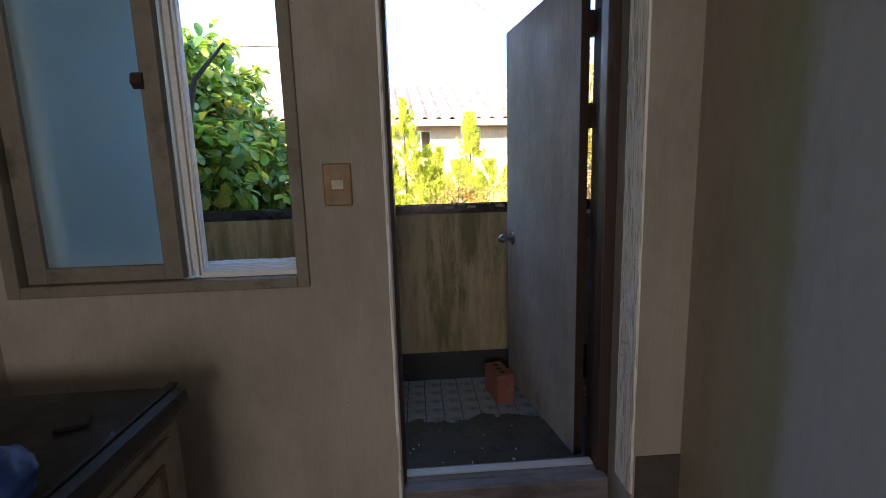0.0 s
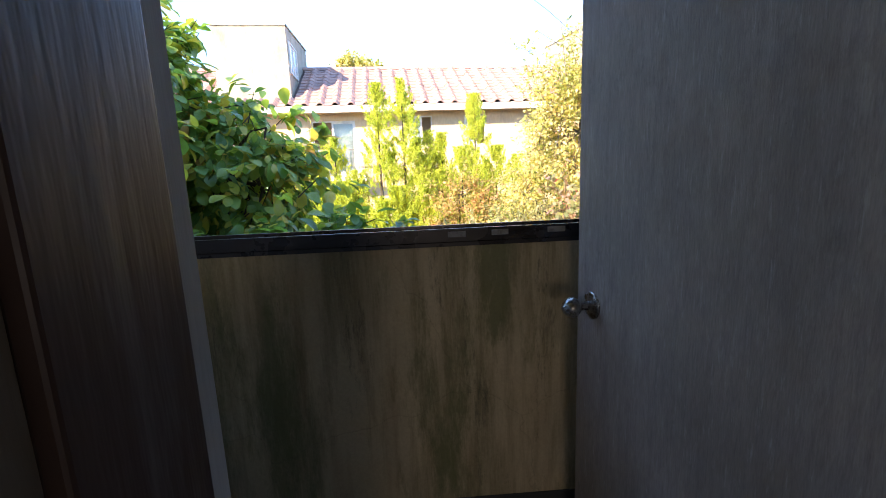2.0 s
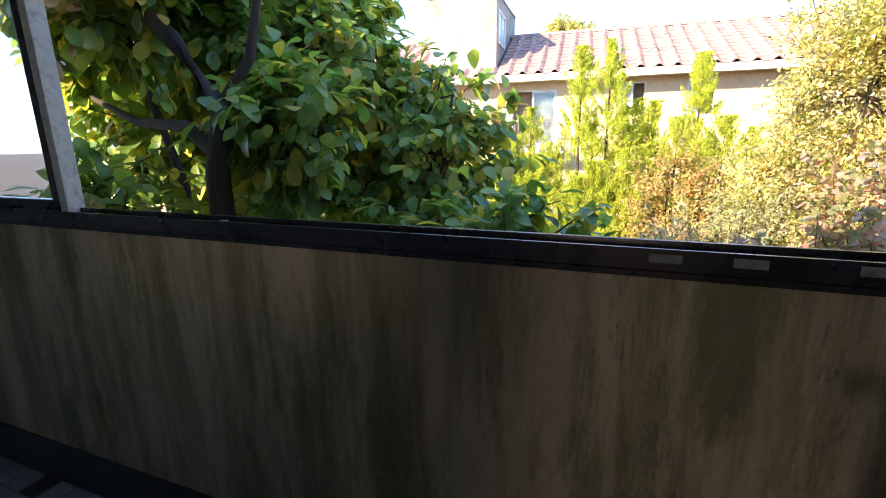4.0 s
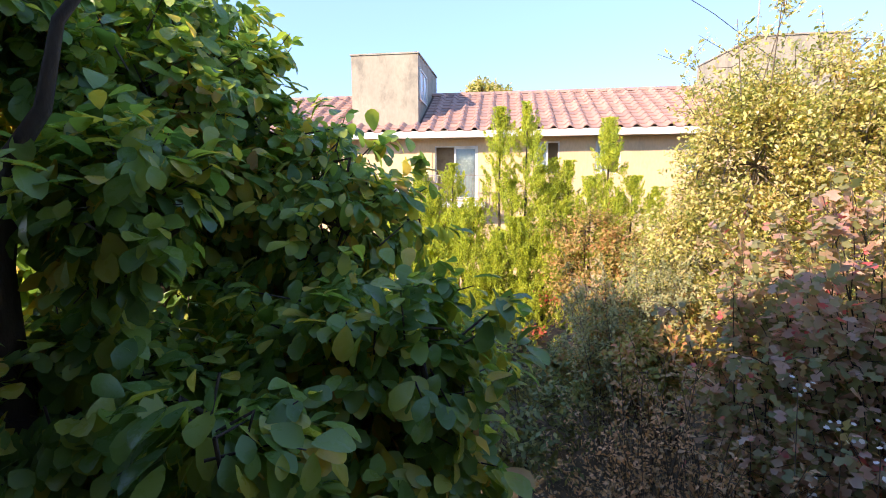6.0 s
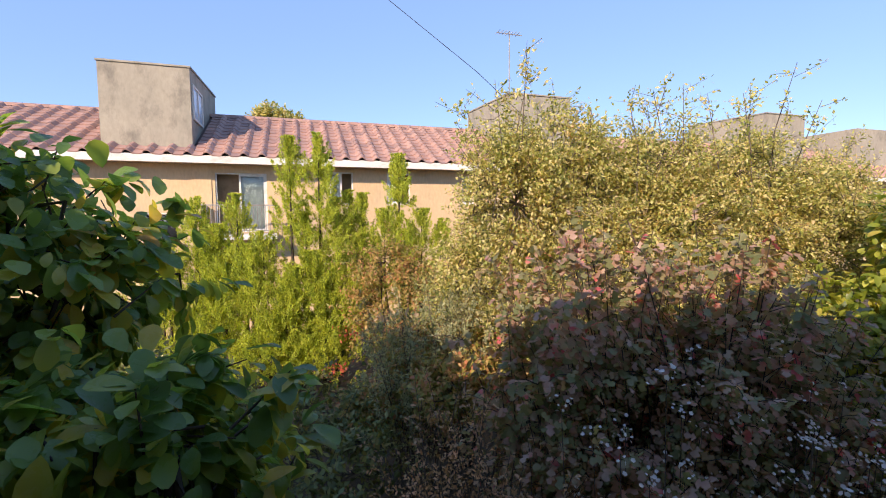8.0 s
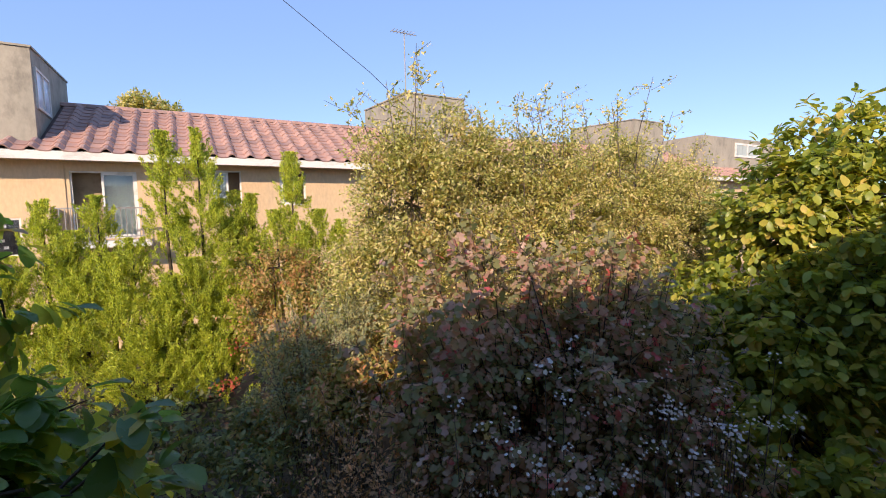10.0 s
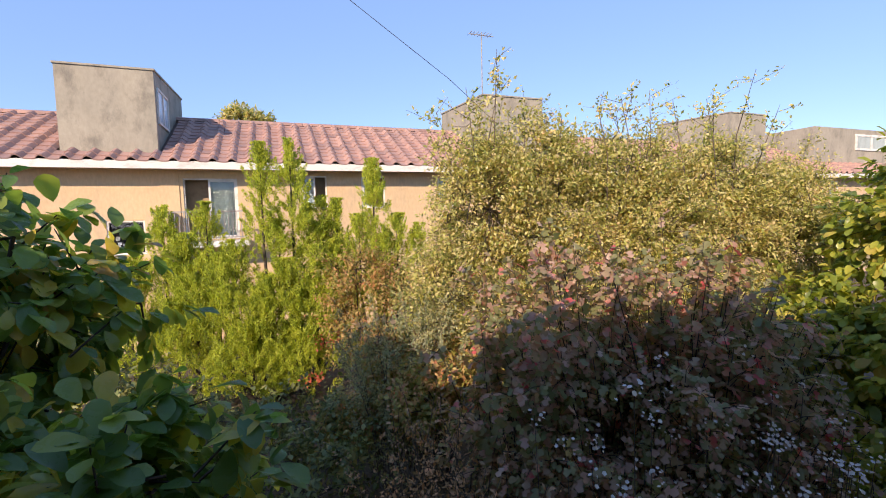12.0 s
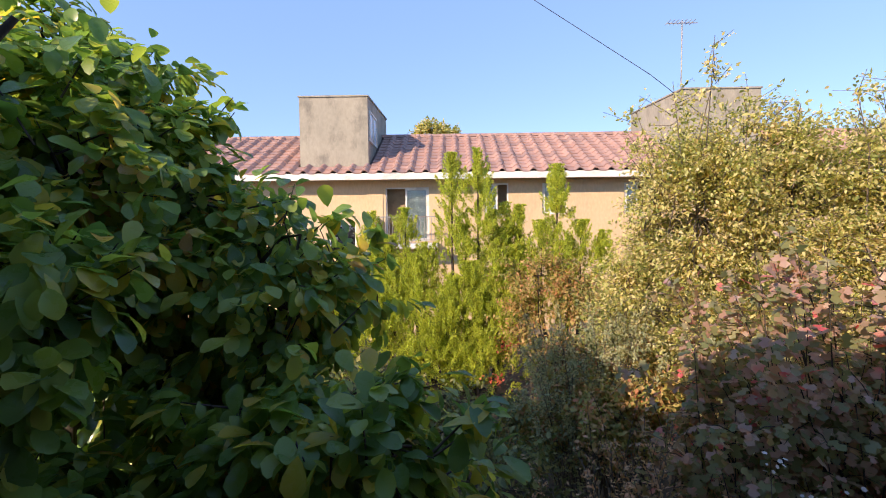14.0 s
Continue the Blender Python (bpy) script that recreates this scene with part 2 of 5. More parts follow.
M = {
    "wall": plaster_material(),
    "wall_side": side_wall_material(),
    "ceiling": worn("aged_ceiling_paint", (0.78, 0.74, 0.67), (0.72, 0.68, 0.6), (0.55, 0.5, 0.42)),
    "floor": worn("dusty_sheet_floor", (0.22, 0.17, 0.12), (0.16, 0.13, 0.10), (0.09, 0.08, 0.07)),
    "parapet": parapet_material(),
    "parapet_base": worn("black_damp_paint", (0.025, 0.026, 0.028), (0.045, 0.045, 0.045), (0.14, 0.14, 0.13), 5, rough=0.6, stain_at=(0.62, 0.72)),
    "skirting": worn("damp_brown_skirting", (0.10, 0.088, 0.075), (0.075, 0.066, 0.058), (0.045, 0.04, 0.036), 5),
    "facade": worn("own_cement", (0.74, 0.70, 0.62), (0.68, 0.64, 0.56), (0.52, 0.48, 0.41)),
    "rail": worn("dark_bronze_rail", (0.022, 0.019, 0.019), (0.034, 0.028, 0.027), (0.07, 0.065, 0.065), 6, (0.3, 1, 1), 0.3, (0.6, 0.75), 80, 0.06, 0.5),
    "tape": worn("grey_tape", (0.27, 0.26, 0.25), (0.19, 0.18, 0.175), (0.10, 0.09, 0.085), 30),
    "frame_wood": worn("dark_brown_wood", (0.045, 0.024, 0.019), (0.065, 0.036, 0.028), (0.16, 0.14, 0.14), 4, (1, 1, 0.12), 0.5, (0.58, 0.74), 60, 0.3),
    "threshold": worn("worn_grey_threshold", (0.16, 0.15, 0.17), (0.23, 0.22, 0.24), (0.06, 0.055, 0.05), 6, (0.3, 1, 1), 0.55),
    "threshold_edge": worn("bare_metal_edge", (0.62, 0.62, 0.64), (0.5, 0.5, 0.52), (0.25, 0.24, 0.22), 8, (0.4, 1, 1), 0.45, (0.6, 0.75)),
    "door": door_material(),
    "jamb": jamb_plaster_material(),
    "knob": worn("tarnished_steel", (0.42, 0.41, 0.40), (0.30, 0.29, 0.27), (0.09, 0.075, 0.06), 22, rough=0.3, stain_at=(0.5, 0.66), grain=120, bump=0.1, metal=0.9),
    "casing": worn("dirty_window_casing", (0.24, 0.215, 0.18), (0.19, 0.17, 0.145), (0.10, 0.085, 0.07), 4, (1, 1, 1), 0.7, (0.55, 0.7), 60, 0.2),
    "alu": worn("white_aluminium", (0.84, 0.85, 0.87), (0.76, 0.77, 0.79), (0.38, 0.37, 0.35), 8, (0.4, 1, 1), 0.45, (0.62, 0.75), 90, 0.1),
    "frosted": glass("frosted_glass", (0.46, 0.57, 0.60), 0.75),
    "clear": glass("clear_glass", (0.95, 0.98, 0.97), 0.02),
    "switch": worn("brown_switch_plate", (0.27, 0.155, 0.06), (0.22, 0.125, 0.05), (0.13, 0.08, 0.04), 10, rough=0.5),
    "switch_white": worn("ivory_plastic", (0.62, 0.58, 0.48), (0.55, 0.5, 0.41), (0.35, 0.3, 0.24), 20, rough=0.45),
    "brick": worn("red_brick", (0.33, 0.115, 0.09), (0.27, 0.09, 0.075), (0.36, 0.2, 0.16), 14, rough=0.9),
    "hole": worn("hole_shade", (0.03, 0.015, 0.012), (0.04, 0.02, 0.016), (0.02, 0.012, 0.01)),
    "tile": worn("pale_floor_tile", (0.36, 0.42, 0.50), (0.28, 0.33, 0.40), (0.12, 0.12, 0.12), 6, rough=0.4, stain_at=(0.52, 0.7)),
    "grout": worn("black_grout", (0.07, 0.065, 0.06), (0.1, 0.09, 0.08), (0.04, 0.04, 0.035), 8),
    "dirt": worn("caked_dirt", (0.085, 0.075, 0.06), (0.12, 0.105, 0.085), (0.045, 0.04, 0.034), 7, bump=0.8, dist=0.01),
    "steel": worn("dull_sink_steel", (0.045, 0.043, 0.042), (0.03, 0.03, 0.03), (0.018, 0.017, 0.016), 5, rough=0.45, metal=0.4),
    "cabinet": worn("cream_cabinet", (0.28, 0.24, 0.19), (0.23, 0.20, 0.16), (0.13, 0.11, 0.09), 4, rough=0.55),
    "trim_brown": worn("brown_trim", (0.12, 0.06, 0.035), (0.09, 0.045, 0.03), (0.05, 0.03, 0.02), 9, rough=0.5),
    "blue_bag": worn("blue_plastic", (0.008, 0.035, 0.17), (0.006, 0.025, 0.11), (0.014, 0.06, 0.24), 9, rough=0.6),
    "cloth": worn("white_cloth", (0.66, 0.66, 0.65), (0.55, 0.55, 0.54), (0.35, 0.34, 0.33), 9),
    "house_wall": worn("peach_house_paint", (0.66, 0.48, 0.29), (0.61, 0.435, 0.265), (0.49, 0.37, 0.25), 0.6, (1, 1, 0.4), 0.85, (0.55, 0.75), 12, 0.1),
    "tower_wall": worn("grey_rendered_cement", (0.40, 0.36, 0.285), (0.31, 0.285, 0.23), (0.19, 0.175, 0.145), 0.8, (1, 1, 0.5), 0.9, (0.5, 0.72), 10, 0.2),
    "white_paint": worn("white_fascia_paint", (0.78, 0.76, 0.71), (0.7, 0.68, 0.63), (0.5, 0.47, 0.42), 1.5, (0.5, 1, 1)),
    "roof_tile": tile_material(),
    "roof_under": worn("roof_underlay", (0.13, 0.085, 0.075), (0.1, 0.07, 0.06), (0.07, 0.05, 0.045)),
    "soffit": worn("soffit_board", (0.55, 0.45, 0.32), (0.5, 0.4, 0.29), (0.36, 0.29, 0.21)),
    "window_dark": worn("dim_room_lining", (0.42, 0.29, 0.17), (0.36, 0.25, 0.15), (0.25, 0.17, 0.1), 1.0),
    "curtain": worn("pale_blind", (0.45, 0.52, 0.50), (0.38, 0.45, 0.44), (0.3, 0.35, 0.34), 1.2, (1, 1, 0.2)),
    # Opaque pane: the sky's pale reflection is put into its colour.
    "sky_glazing": worn("painted_sky_glazing", (0.62, 0.70, 0.78), (0.56, 0.64, 0.72), (0.45, 0.52, 0.58), 1.2, rough=0.2),
    "metal_grey": worn("grey_rail_paint", (0.36, 0.35, 0.33), (0.3, 0.29, 0.27), (0.2, 0.15, 0.12), 5, rough=0.5),
    "paper": worn("pasted_paper", (0.6, 0.6, 0.6), (0.5, 0.5, 0.5), (0.35, 0.35, 0.36), 12),
    "bark": worn("dark_bark", (0.075, 0.055, 0.042), (0.05, 0.038, 0.03), (0.11, 0.09, 0.07), 7, (1, 1, 0.35), 0.95, (0.55, 0.7), 40, 0.8, 0.0, 0.01),
    "bark_pale": worn("pale_bark", (0.15, 0.115, 0.085), (0.11, 0.085, 0.06), (0.19, 0.16, 0.12), 9, (1, 1, 0.3), 0.95),
    "ground": worn("leaf_litter_soil", (0.075, 0.058, 0.038), (0.055, 0.046, 0.03), (0.12, 0.085, 0.05), 1.4, rough=0.95, grain=25, bump=0.7, dist=0.03),
    "wire": worn("black_cable", (0.02, 0.02, 0.02), (0.03, 0.03, 0.03), (0.04, 0.04, 0.04)),
}
M["leaf_broad"] = leaf_material("broad_leaf", [(0.0, (0.095, 0.195, 0.07)), (0.35, (0.165, 0.29, 0.08)), (0.60, (0.25, 0.37, 0.09)), (0.78, (0.40, 0.44, 0.10)), (0.90, (0.62, 0.48, 0.09)), (1.0, (0.45, 0.26, 0.12))], 0.30, 0.5, 1.2)
M["leaf_juniper"] = leaf_material("juniper_spray", [(0.0, (0.13, 0.18, 0.03)), (0.35, (0.34, 0.42, 0.05)), (0.75, (0.52, 0.56, 0.065)), (1.0, (0.55, 0.50, 0.08))], 0.6, 0.35, 2.6)
M["leaf_yellow"] = leaf_material("yellowing_leaf", [(0.0, (0.16, 0.20, 0.05)), (0.25, (0.36, 0.38, 0.10)), (0.55, (0.58, 0.52, 0.21)), (0.85, (0.66, 0.56, 0.30)), (1.0, (0.64, 0.43, 0.23))], 0.55, 0.4, 1.3)
M["leaf_red"] = leaf_material("reddening_leaf", [(0.0, (0.17, 0.20, 0.085)), (0.36, (0.29, 0.28, 0.14)), (0.52, (0.38, 0.27, 0.18)), (0.72, (0.45, 0.26, 0.21)), (0.88, (0.58, 0.43, 0.36)), (0.97, (0.66, 0.14, 0.16))], 0.42, 0.48, 1.6)
M["leaf_grey"] = leaf_material("grey_green_leaf", [(0.0, (0.20, 0.23, 0.12)), (0.5, (0.33, 0.35, 0.20)), (0.85, (0.46, 0.43, 0.24)), (1.0, (0.50, 0.38, 0.18))], 0.6, 0.4, 0.9)
M["leaf_orange"] = leaf_material("orange_leaf", [(0.0, (0.14, 0.17, 0.04)), (0.4, (0.34, 0.30, 0.07)), (0.75, (0.52, 0.32, 0.14)), (1.0, (0.50, 0.19, 0.09))], 0.6, 0.3, 1.6)
M["leaf_lime"] = leaf_material("lime_leaf", [(0.0, (0.13, 0.19, 0.045)), (0.35, (0.27, 0.33, 0.055)), (0.7, (0.44, 0.45, 0.075)), (1.0, (0.58, 0.44, 0.11))], 0.42, 0.45, 0.8)
M["leaf_brown"] = leaf_material("dry_twig_leaf", [(0.0, (0.240, 0.173, 0.094)), (0.5, (0.445, 0.269, 0.142)), (1.0, (0.649, 0.347, 0.188))], 0.7, 0.25, 1.0)
M["leaf_dark"] = leaf_material("shade_leaf", [(0.0, (0.076, 0.109, 0.040)), (0.5, (0.153, 0.183, 0.056)), (1.0, (0.309, 0.259, 0.079))], 0.55, 0.25, 0.8)
M["petal"] = leaf_material("white_petal", [(0.0, (0.60, 0.56, 0.55)), (1.0, (0.78, 0.75, 0.73))], 0.6, 0.3, 1.0)
M["berry"] = leaf_material("scarlet_leaf", [(0.0, (0.400, 0.070, 0.040)), (1.0, (0.500, 0.120, 0.060))], 0.5, 0.3, 1.0)


# ---- mesh helpers ----
def put(name, bm, material, parent=None):
    me = bpy.data.meshes.new(name)
    bm.to_mesh(me)
    bm.free()
    me.materials.append(M[material])
    ob = new(name, me)
    ob.parent = parent
    return ob


def part(name, bm, material, parent, label=""):
    return tagged(put(name, bm, material, parent), label)


def base(name, m, label, category, group="", kind=""):
    """An empty that carries the parts of one thing."""
    ob = new(name)
    ob.matrix_basis = m
    ob.empty_display_size = 0.1
    return tagged(ob, label, category, group, kind)


def box(x0, x1, y0, y1, z0, z1, bevel=0.0, bm=None):
    own = bmesh.new()
    bmesh.ops.create_cube(own, size=1)
    for v in own.verts:
        v.co = Vector(((x0 + x1) / 2 + v.co.x * (x1 - x0), (y0 + y1) / 2 + v.co.y * (y1 - y0), (z0 + z1) / 2 + v.co.z * (z1 - z0)))
    if bevel:
        bmesh.ops.bevel(own, geom=own.edges[:], offset=bevel, segments=2, affect="EDGES", profile=0.5)
    if bm is None:
        return own
    return join(bm, own)


def join(bm, own):
    me = bpy.data.meshes.new("tmp")
    own.to_mesh(me)
    own.free()
    bm.from_mesh(me)
    bpy.data.meshes.remove(me)
    return bm


def sheet(u0, u1, z0, z1, v0, v1, holes=(), wave=0.0, step=0.0):
    """A wall along x between v0 and v1 in y, with rectangular openings cut through it."""
    us = sorted({u0, u1, *[h[0] for h in holes], *[h[1] for h in holes]})
    zs = sorted({z0, z1, *[h[2] for h in holes], *[h[3] for h in holes]})
    us, zs = [a for a in us if u0 <= a <= u1], [a for a in zs if z0 <= a <= z1]
    bm, made = bmesh.new(), {}

    def vert(i, j, k):
        if (i, j, k) not in made:
            made[i, j, k] = bm.verts.new((us[i], (v0, v1)[k], zs[j]))
        return made[i, j, k]

    def solid(i, j):
        if not (0 <= i < len(us) - 1 and 0 <= j < len(zs) - 1):
            return False
        u, z = (us[i] + us[i + 1]) / 2, (zs[j] + zs[j + 1]) / 2
        return not any(h[0] < u < h[1] and h[2] < z < h[3] for h in holes)

    for i in range(len(us) - 1):
        for j in range(len(zs) - 1):
            if not solid(i, j):
                continue
            c = [(i, j), (i + 1, j), (i + 1, j + 1), (i, j + 1)]
            bm.faces.new([vert(*p, 0) for p in c])
            bm.faces.new([vert(*p, 1) for p in reversed(c)])
            for k, (di, dj) in enumerate(((0, -1), (1, 0), (0, 1), (-1, 0))):
                if not solid(i + di, j + dj):
                    a, b = c[k], c[(k + 1) % 4]
                    bm.faces.new([vert(*b, 0), vert(*a, 0), vert(*a, 1), vert(*b, 1)])
    return bm


def lathe(profile, axis="z", seg=20, at=(0, 0, 0)):
    """Turns (radius, height) pairs round an axis."""
    bm = bmesh.new()
    rings = []
    for r, h in profile:
        ring = []
        for k in range(seg):
            a = 2 * math.pi * k / seg
            p = (r * math.cos(a), r * math.sin(a), h)
            if axis == "x":
                p = (p[2], p[0], p[1])
            if axis == "y":
                p = (p[0], p[2], p[1])
            ring.append(bm.verts.new(Vector(p) + Vector(at)))
        rings.append(ring)
    for a, b in zip(rings, rings[1:]):
        for k in range(seg):
            bm.faces.new((a[k], a[(k + 1) % seg], b[(k + 1) % seg], b[k])).smooth = True
    bm.faces.new(rings[0])
    bm.faces.new(rings[-1])
    bmesh.ops.recalc_face_normals(bm, faces=bm.faces[:])
    return bm


def extrude(outline, x0, x1):
    """An outline in (y, z), drawn along x."""
    bm = bmesh.new()
    a = [bm.verts.new((x0, y, z)) for y, z in outline]
    b = [bm.verts.new((x1, y, z)) for y, z in outline]
    n = len(outline)
    for k in range(n):
        bm.faces.new((a[k], a[(k + 1) % n], b[(k + 1) % n], b[k]))
    bm.faces.new(a)
    bm.faces.new(b)
    bmesh.ops.recalc_face_normals(bm, faces=bm.faces[:])
    return bm


def ring_frame(x0, x1, z0, z1, y0, y1, w, bottom=None, bevel=0.003):
    """Four bars round an opening: two stiles and two rails, butted."""
    bm = bmesh.new()
    b = bottom or w
    for q in ((x0, x0 + w, z0, z1), (x1 - w, x1, z0, z1), (x0 + w, x1 - w, z0, z0 + b), (x0 + w, x1 - w, z1 - w, z1)):
        box(q[0], q[1], y0, y1, q[2], q[3], bevel, bm)
    return bm


# ---- the room and the balcony ----
WALL, OUT = 1.45, 1.80          # inner and outer face of the wall with the door
PAR = 2.775                      # inner face of the parapet
ROOM_W, ROOM_E, ROOM_S = -1.16, 0.962, -2.6
CEIL = 2.35
GROUND = -2.9
DOOR_X0, DOOR_X1, DOOR_TOP = 0.0, 0.792, 2.12


def setting(name, bm, material, label, category):
    return tagged(put(name, bm, material), label, category, kind="structure")


def shell():
    win = (-1.07, -0.262, 1.0, 2.02)
    setting("wall_north", sheet(ROOM_W - 0.15, ROOM_E + 0.15, 0.0, CEIL, WALL, OUT, [win, (DOOR_X0, DOOR_X1, 0.0, DOOR_TOP)]), "wall", "grimy beige papered wall with a window and doorway", "wall")
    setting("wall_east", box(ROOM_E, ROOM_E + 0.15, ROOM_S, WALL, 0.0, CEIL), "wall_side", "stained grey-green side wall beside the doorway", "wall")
    setting("wall_west", box(ROOM_W - 0.15, ROOM_W, ROOM_S, WALL, 0.0, CEIL), "wall", "grimy beige wall behind the sink unit", "wall")
    # Unseen wall; its opening and window are added for the fill lamp.
    setting("wall_south", sheet(ROOM_W - 0.15, ROOM_E + 0.15, 0.0, CEIL, ROOM_S - 0.15, ROOM_S, [(-0.78, 0.38, 0.92, 1.98)]), "wall", "plain unseen beige wall closing the room, its opening added for the fill lamp", "wall")
    setting("unseen_window", ring_frame(-0.78, 0.38, 0.92, 1.98, ROOM_S - 0.12, ROOM_S - 0.02, 0.045), "casing", "unseen window frame added round the fill lamp's opening", "window")
    setting("floor", box(ROOM_W - 0.15, ROOM_E + 0.15, ROOM_S - 0.15, OUT, -0.15, 0.0), "floor", "dusty brown sheet floor of the room", "floor")
    setting("ceiling", box(ROOM_W - 0.15, ROOM_E + 0.15, ROOM_S - 0.15, OUT, CEIL, CEIL + 0.12), "ceiling", "aged cream painted ceiling", "ceiling")


def damp_skirting():
    """A dark damp band at the foot of the pier beside the doorway."""
    setting("baseboard_room", box(DOOR_X1 + 0.012, ROOM_E, WALL - 0.005, WALL, 0.0, 0.34, 0.002), "skirting", "dark damp-stained skirting at the foot of the pier", "baseboard")


def plaster_reveal():
    """Combed coats of plaster on both sides of the door opening, ribbed upright, with a few trowel slips."""
    rng = random.Random(2)
    for name, x, sign in (("trim_1", DOOR_X0, 1), ("trim_2", DOOR_X1, -1)):
        slips = [(rng.uniform(0.02, 0.1), rng.uniform(0.2, 2.0), rng.uniform(0.012, 0.03), rng.uniform(-0.9, 0.9)) for _ in range(26)]
        bm = bmesh.new()
        rows = []
        n, cols = 300, 84
        for j in range(n + 1):
            z = 0.20 + (DOOR_TOP - 0.22) * j / n
            row = [bm.verts.new((x - sign * 0.004, WALL - 0.003, z))]
            for i in range(cols + 1):
                f = i / cols
                y = WALL - 0.003 + 0.122 * f + 0.0025 * noise.noise((z * 9, 3.0, sign))
                rib = 0.5 + 0.5 * math.sin(f * 2 * math.pi * 14 + 0.5 * noise.noise((z * 3, 8.0, sign)))
                out = 0.0030 + 0.0030 * rib + 0.0014 * noise.noise((y * 60, z * 14, sign * 3.0)) + 0.0012 * noise.noise((y * 300, z * 120, sign * 5.0))
                for sy, sz, r, lean in slips:
                    d = abs((z - sz) - lean * (y - WALL - sy) * 1.4)
                    if d < 0.006 and abs(y - WALL - sy) < r:
                        out = max(out, 0.0066 - 0.2 * d)
                if i == 0:
                    out *= 0.6
                if i == cols:
                    out = -0.002
                row.append(bm.verts.new((x + sign * max(out, -0.002), y, z)))
            rows.append(row)
        for a, b in zip(rows, rows[1:]):
            for k in range(cols + 1):
                bm.faces.new((a[k], a[k + 1], b[k + 1], b[k])).smooth = True
        bmesh.ops.recalc_face_normals(bm, faces=bm.faces[:])
        setting(name, bm, "jamb", "combed white plaster band on the door reveal", "trim")


def door_and_frame():
    f = base("door_frame", pose(0, 0, 0), "dark brown wooden door frame with worn threshold", "door frame", kind="structure")
    y0, y1 = WALL + 0.18, WALL + 0.30
    part("jamb", box(DOOR_X0 - 0.001, 0.014, y0, y1, 0.03, DOOR_TOP, 0.003), "frame_wood", f)
    bm = box(DOOR_X1 - 0.045, DOOR_X1 + 0.001, y0, y0 + 0.06, 0.03, DOOR_TOP, 0.004)
    box(DOOR_X1 - 0.018, DOOR_X1 + 0.001, y0 + 0.06, OUT + 0.02, 0.03, DOOR_TOP, 0.003, bm)
    part("jamb", bm, "frame_wood", f)
    part("head", box(0.012, DOOR_X1 - 0.045, y0, y1, DOOR_TOP - 0.06, DOOR_TOP, 0.004), "frame_wood", f)
    t = part("threshold", box(0.0, DOOR_X1 - 0.02, WALL + 0.125, WALL + 0.179, 0.0, 0.170, 0.006), "threshold", f, "scuffed grey door threshold")
    box_top = box(0.013, DOOR_X1 - 0.046, WALL + 0.18, y1 - 0.04, 0.03, 0.172, 0.004)
    part("sill", box_top, "threshold", f)
    part("edge_strip", box(0.014, DOOR_X1 - 0.048, WALL + 0.205, WALL + 0.245, 0.1725, 0.178, 0.002), "threshold_edge", t, "bare pale strip along the threshold")
    # the leaf stands open over the balcony
    hinge = Vector((0.728, 1.830, 0))
    far = Vector((0.608, 2.604, 0))
    ang = math.degrees(math.atan2(far.y - hinge.y, far.x - hinge.x))
    d = base("door_1", pose(hinge.x, hinge.y, 0, 0, 0, ang), "weathered grey-brown veneer door standing open with a round knob", "door", kind="structure")
    w = (far - hinge).length
    bm = box(0.0, w, -0.036, 0.0, 0.10, 2.05, 0.002)
    leaf = part("leaf", bm, "door", d)
    part("edge_band", box(-0.004, 0.0, -0.036, 0.0, 0.10, 2.05), "frame_wood", d, "dark brown hinge edge")
    for side, y in ((1, 0.0), (-1, -0.036)):
        k = part("knob", lathe([(0.0005, 0.084), (0.006, 0.084), (0.007, 0.080), (0.016, 0.078), (0.023, 0.070), (0.0265, 0.060), (0.025, 0.050), (0.019, 0.041), (0.013, 0.036), (0.011, 0.030), (0.012, 0.006)], "y", 24, (0, 0, 0)), "knob", d, "tarnished round steel knob")
        if side < 0:
            k.matrix_basis = pose(w - 0.075, y, 0.955, 0, 0, 180)
        else:
            k.matrix_basis = pose(w - 0.075, y, 0.955)
        part("rosette", lathe([(0.0005, 0.010), (0.018, 0.010), (0.022, 0.007), (0.026, 0.0085), (0.031, 0.005), (0.036, 0.004), (0.037, 0.0)], "y", 28), "knob", k)
    part("latch", box(w, w + 0.002, -0.03, -0.006, 0.91, 1.0), "knob", d, "steel latch plate")
    for z in (0.30, 1.05, 1.47, 1.80):
        h = lathe([(0.008, 0), (0.009, 0.004), (0.009, 0.09), (0.008, 0.095)], "z", 12, (-0.010, -0.040, z))
        box(-0.012, 0.004, -0.040, -0.034, z + 0.005, z + 0.09, 0, h)
        box(-0.040, -0.006, -0.046, -0.034, z + 0.01, z + 0.085, 0.001, h)
        part("hinge", h, "frame_wood", d, "dark painted hinge")


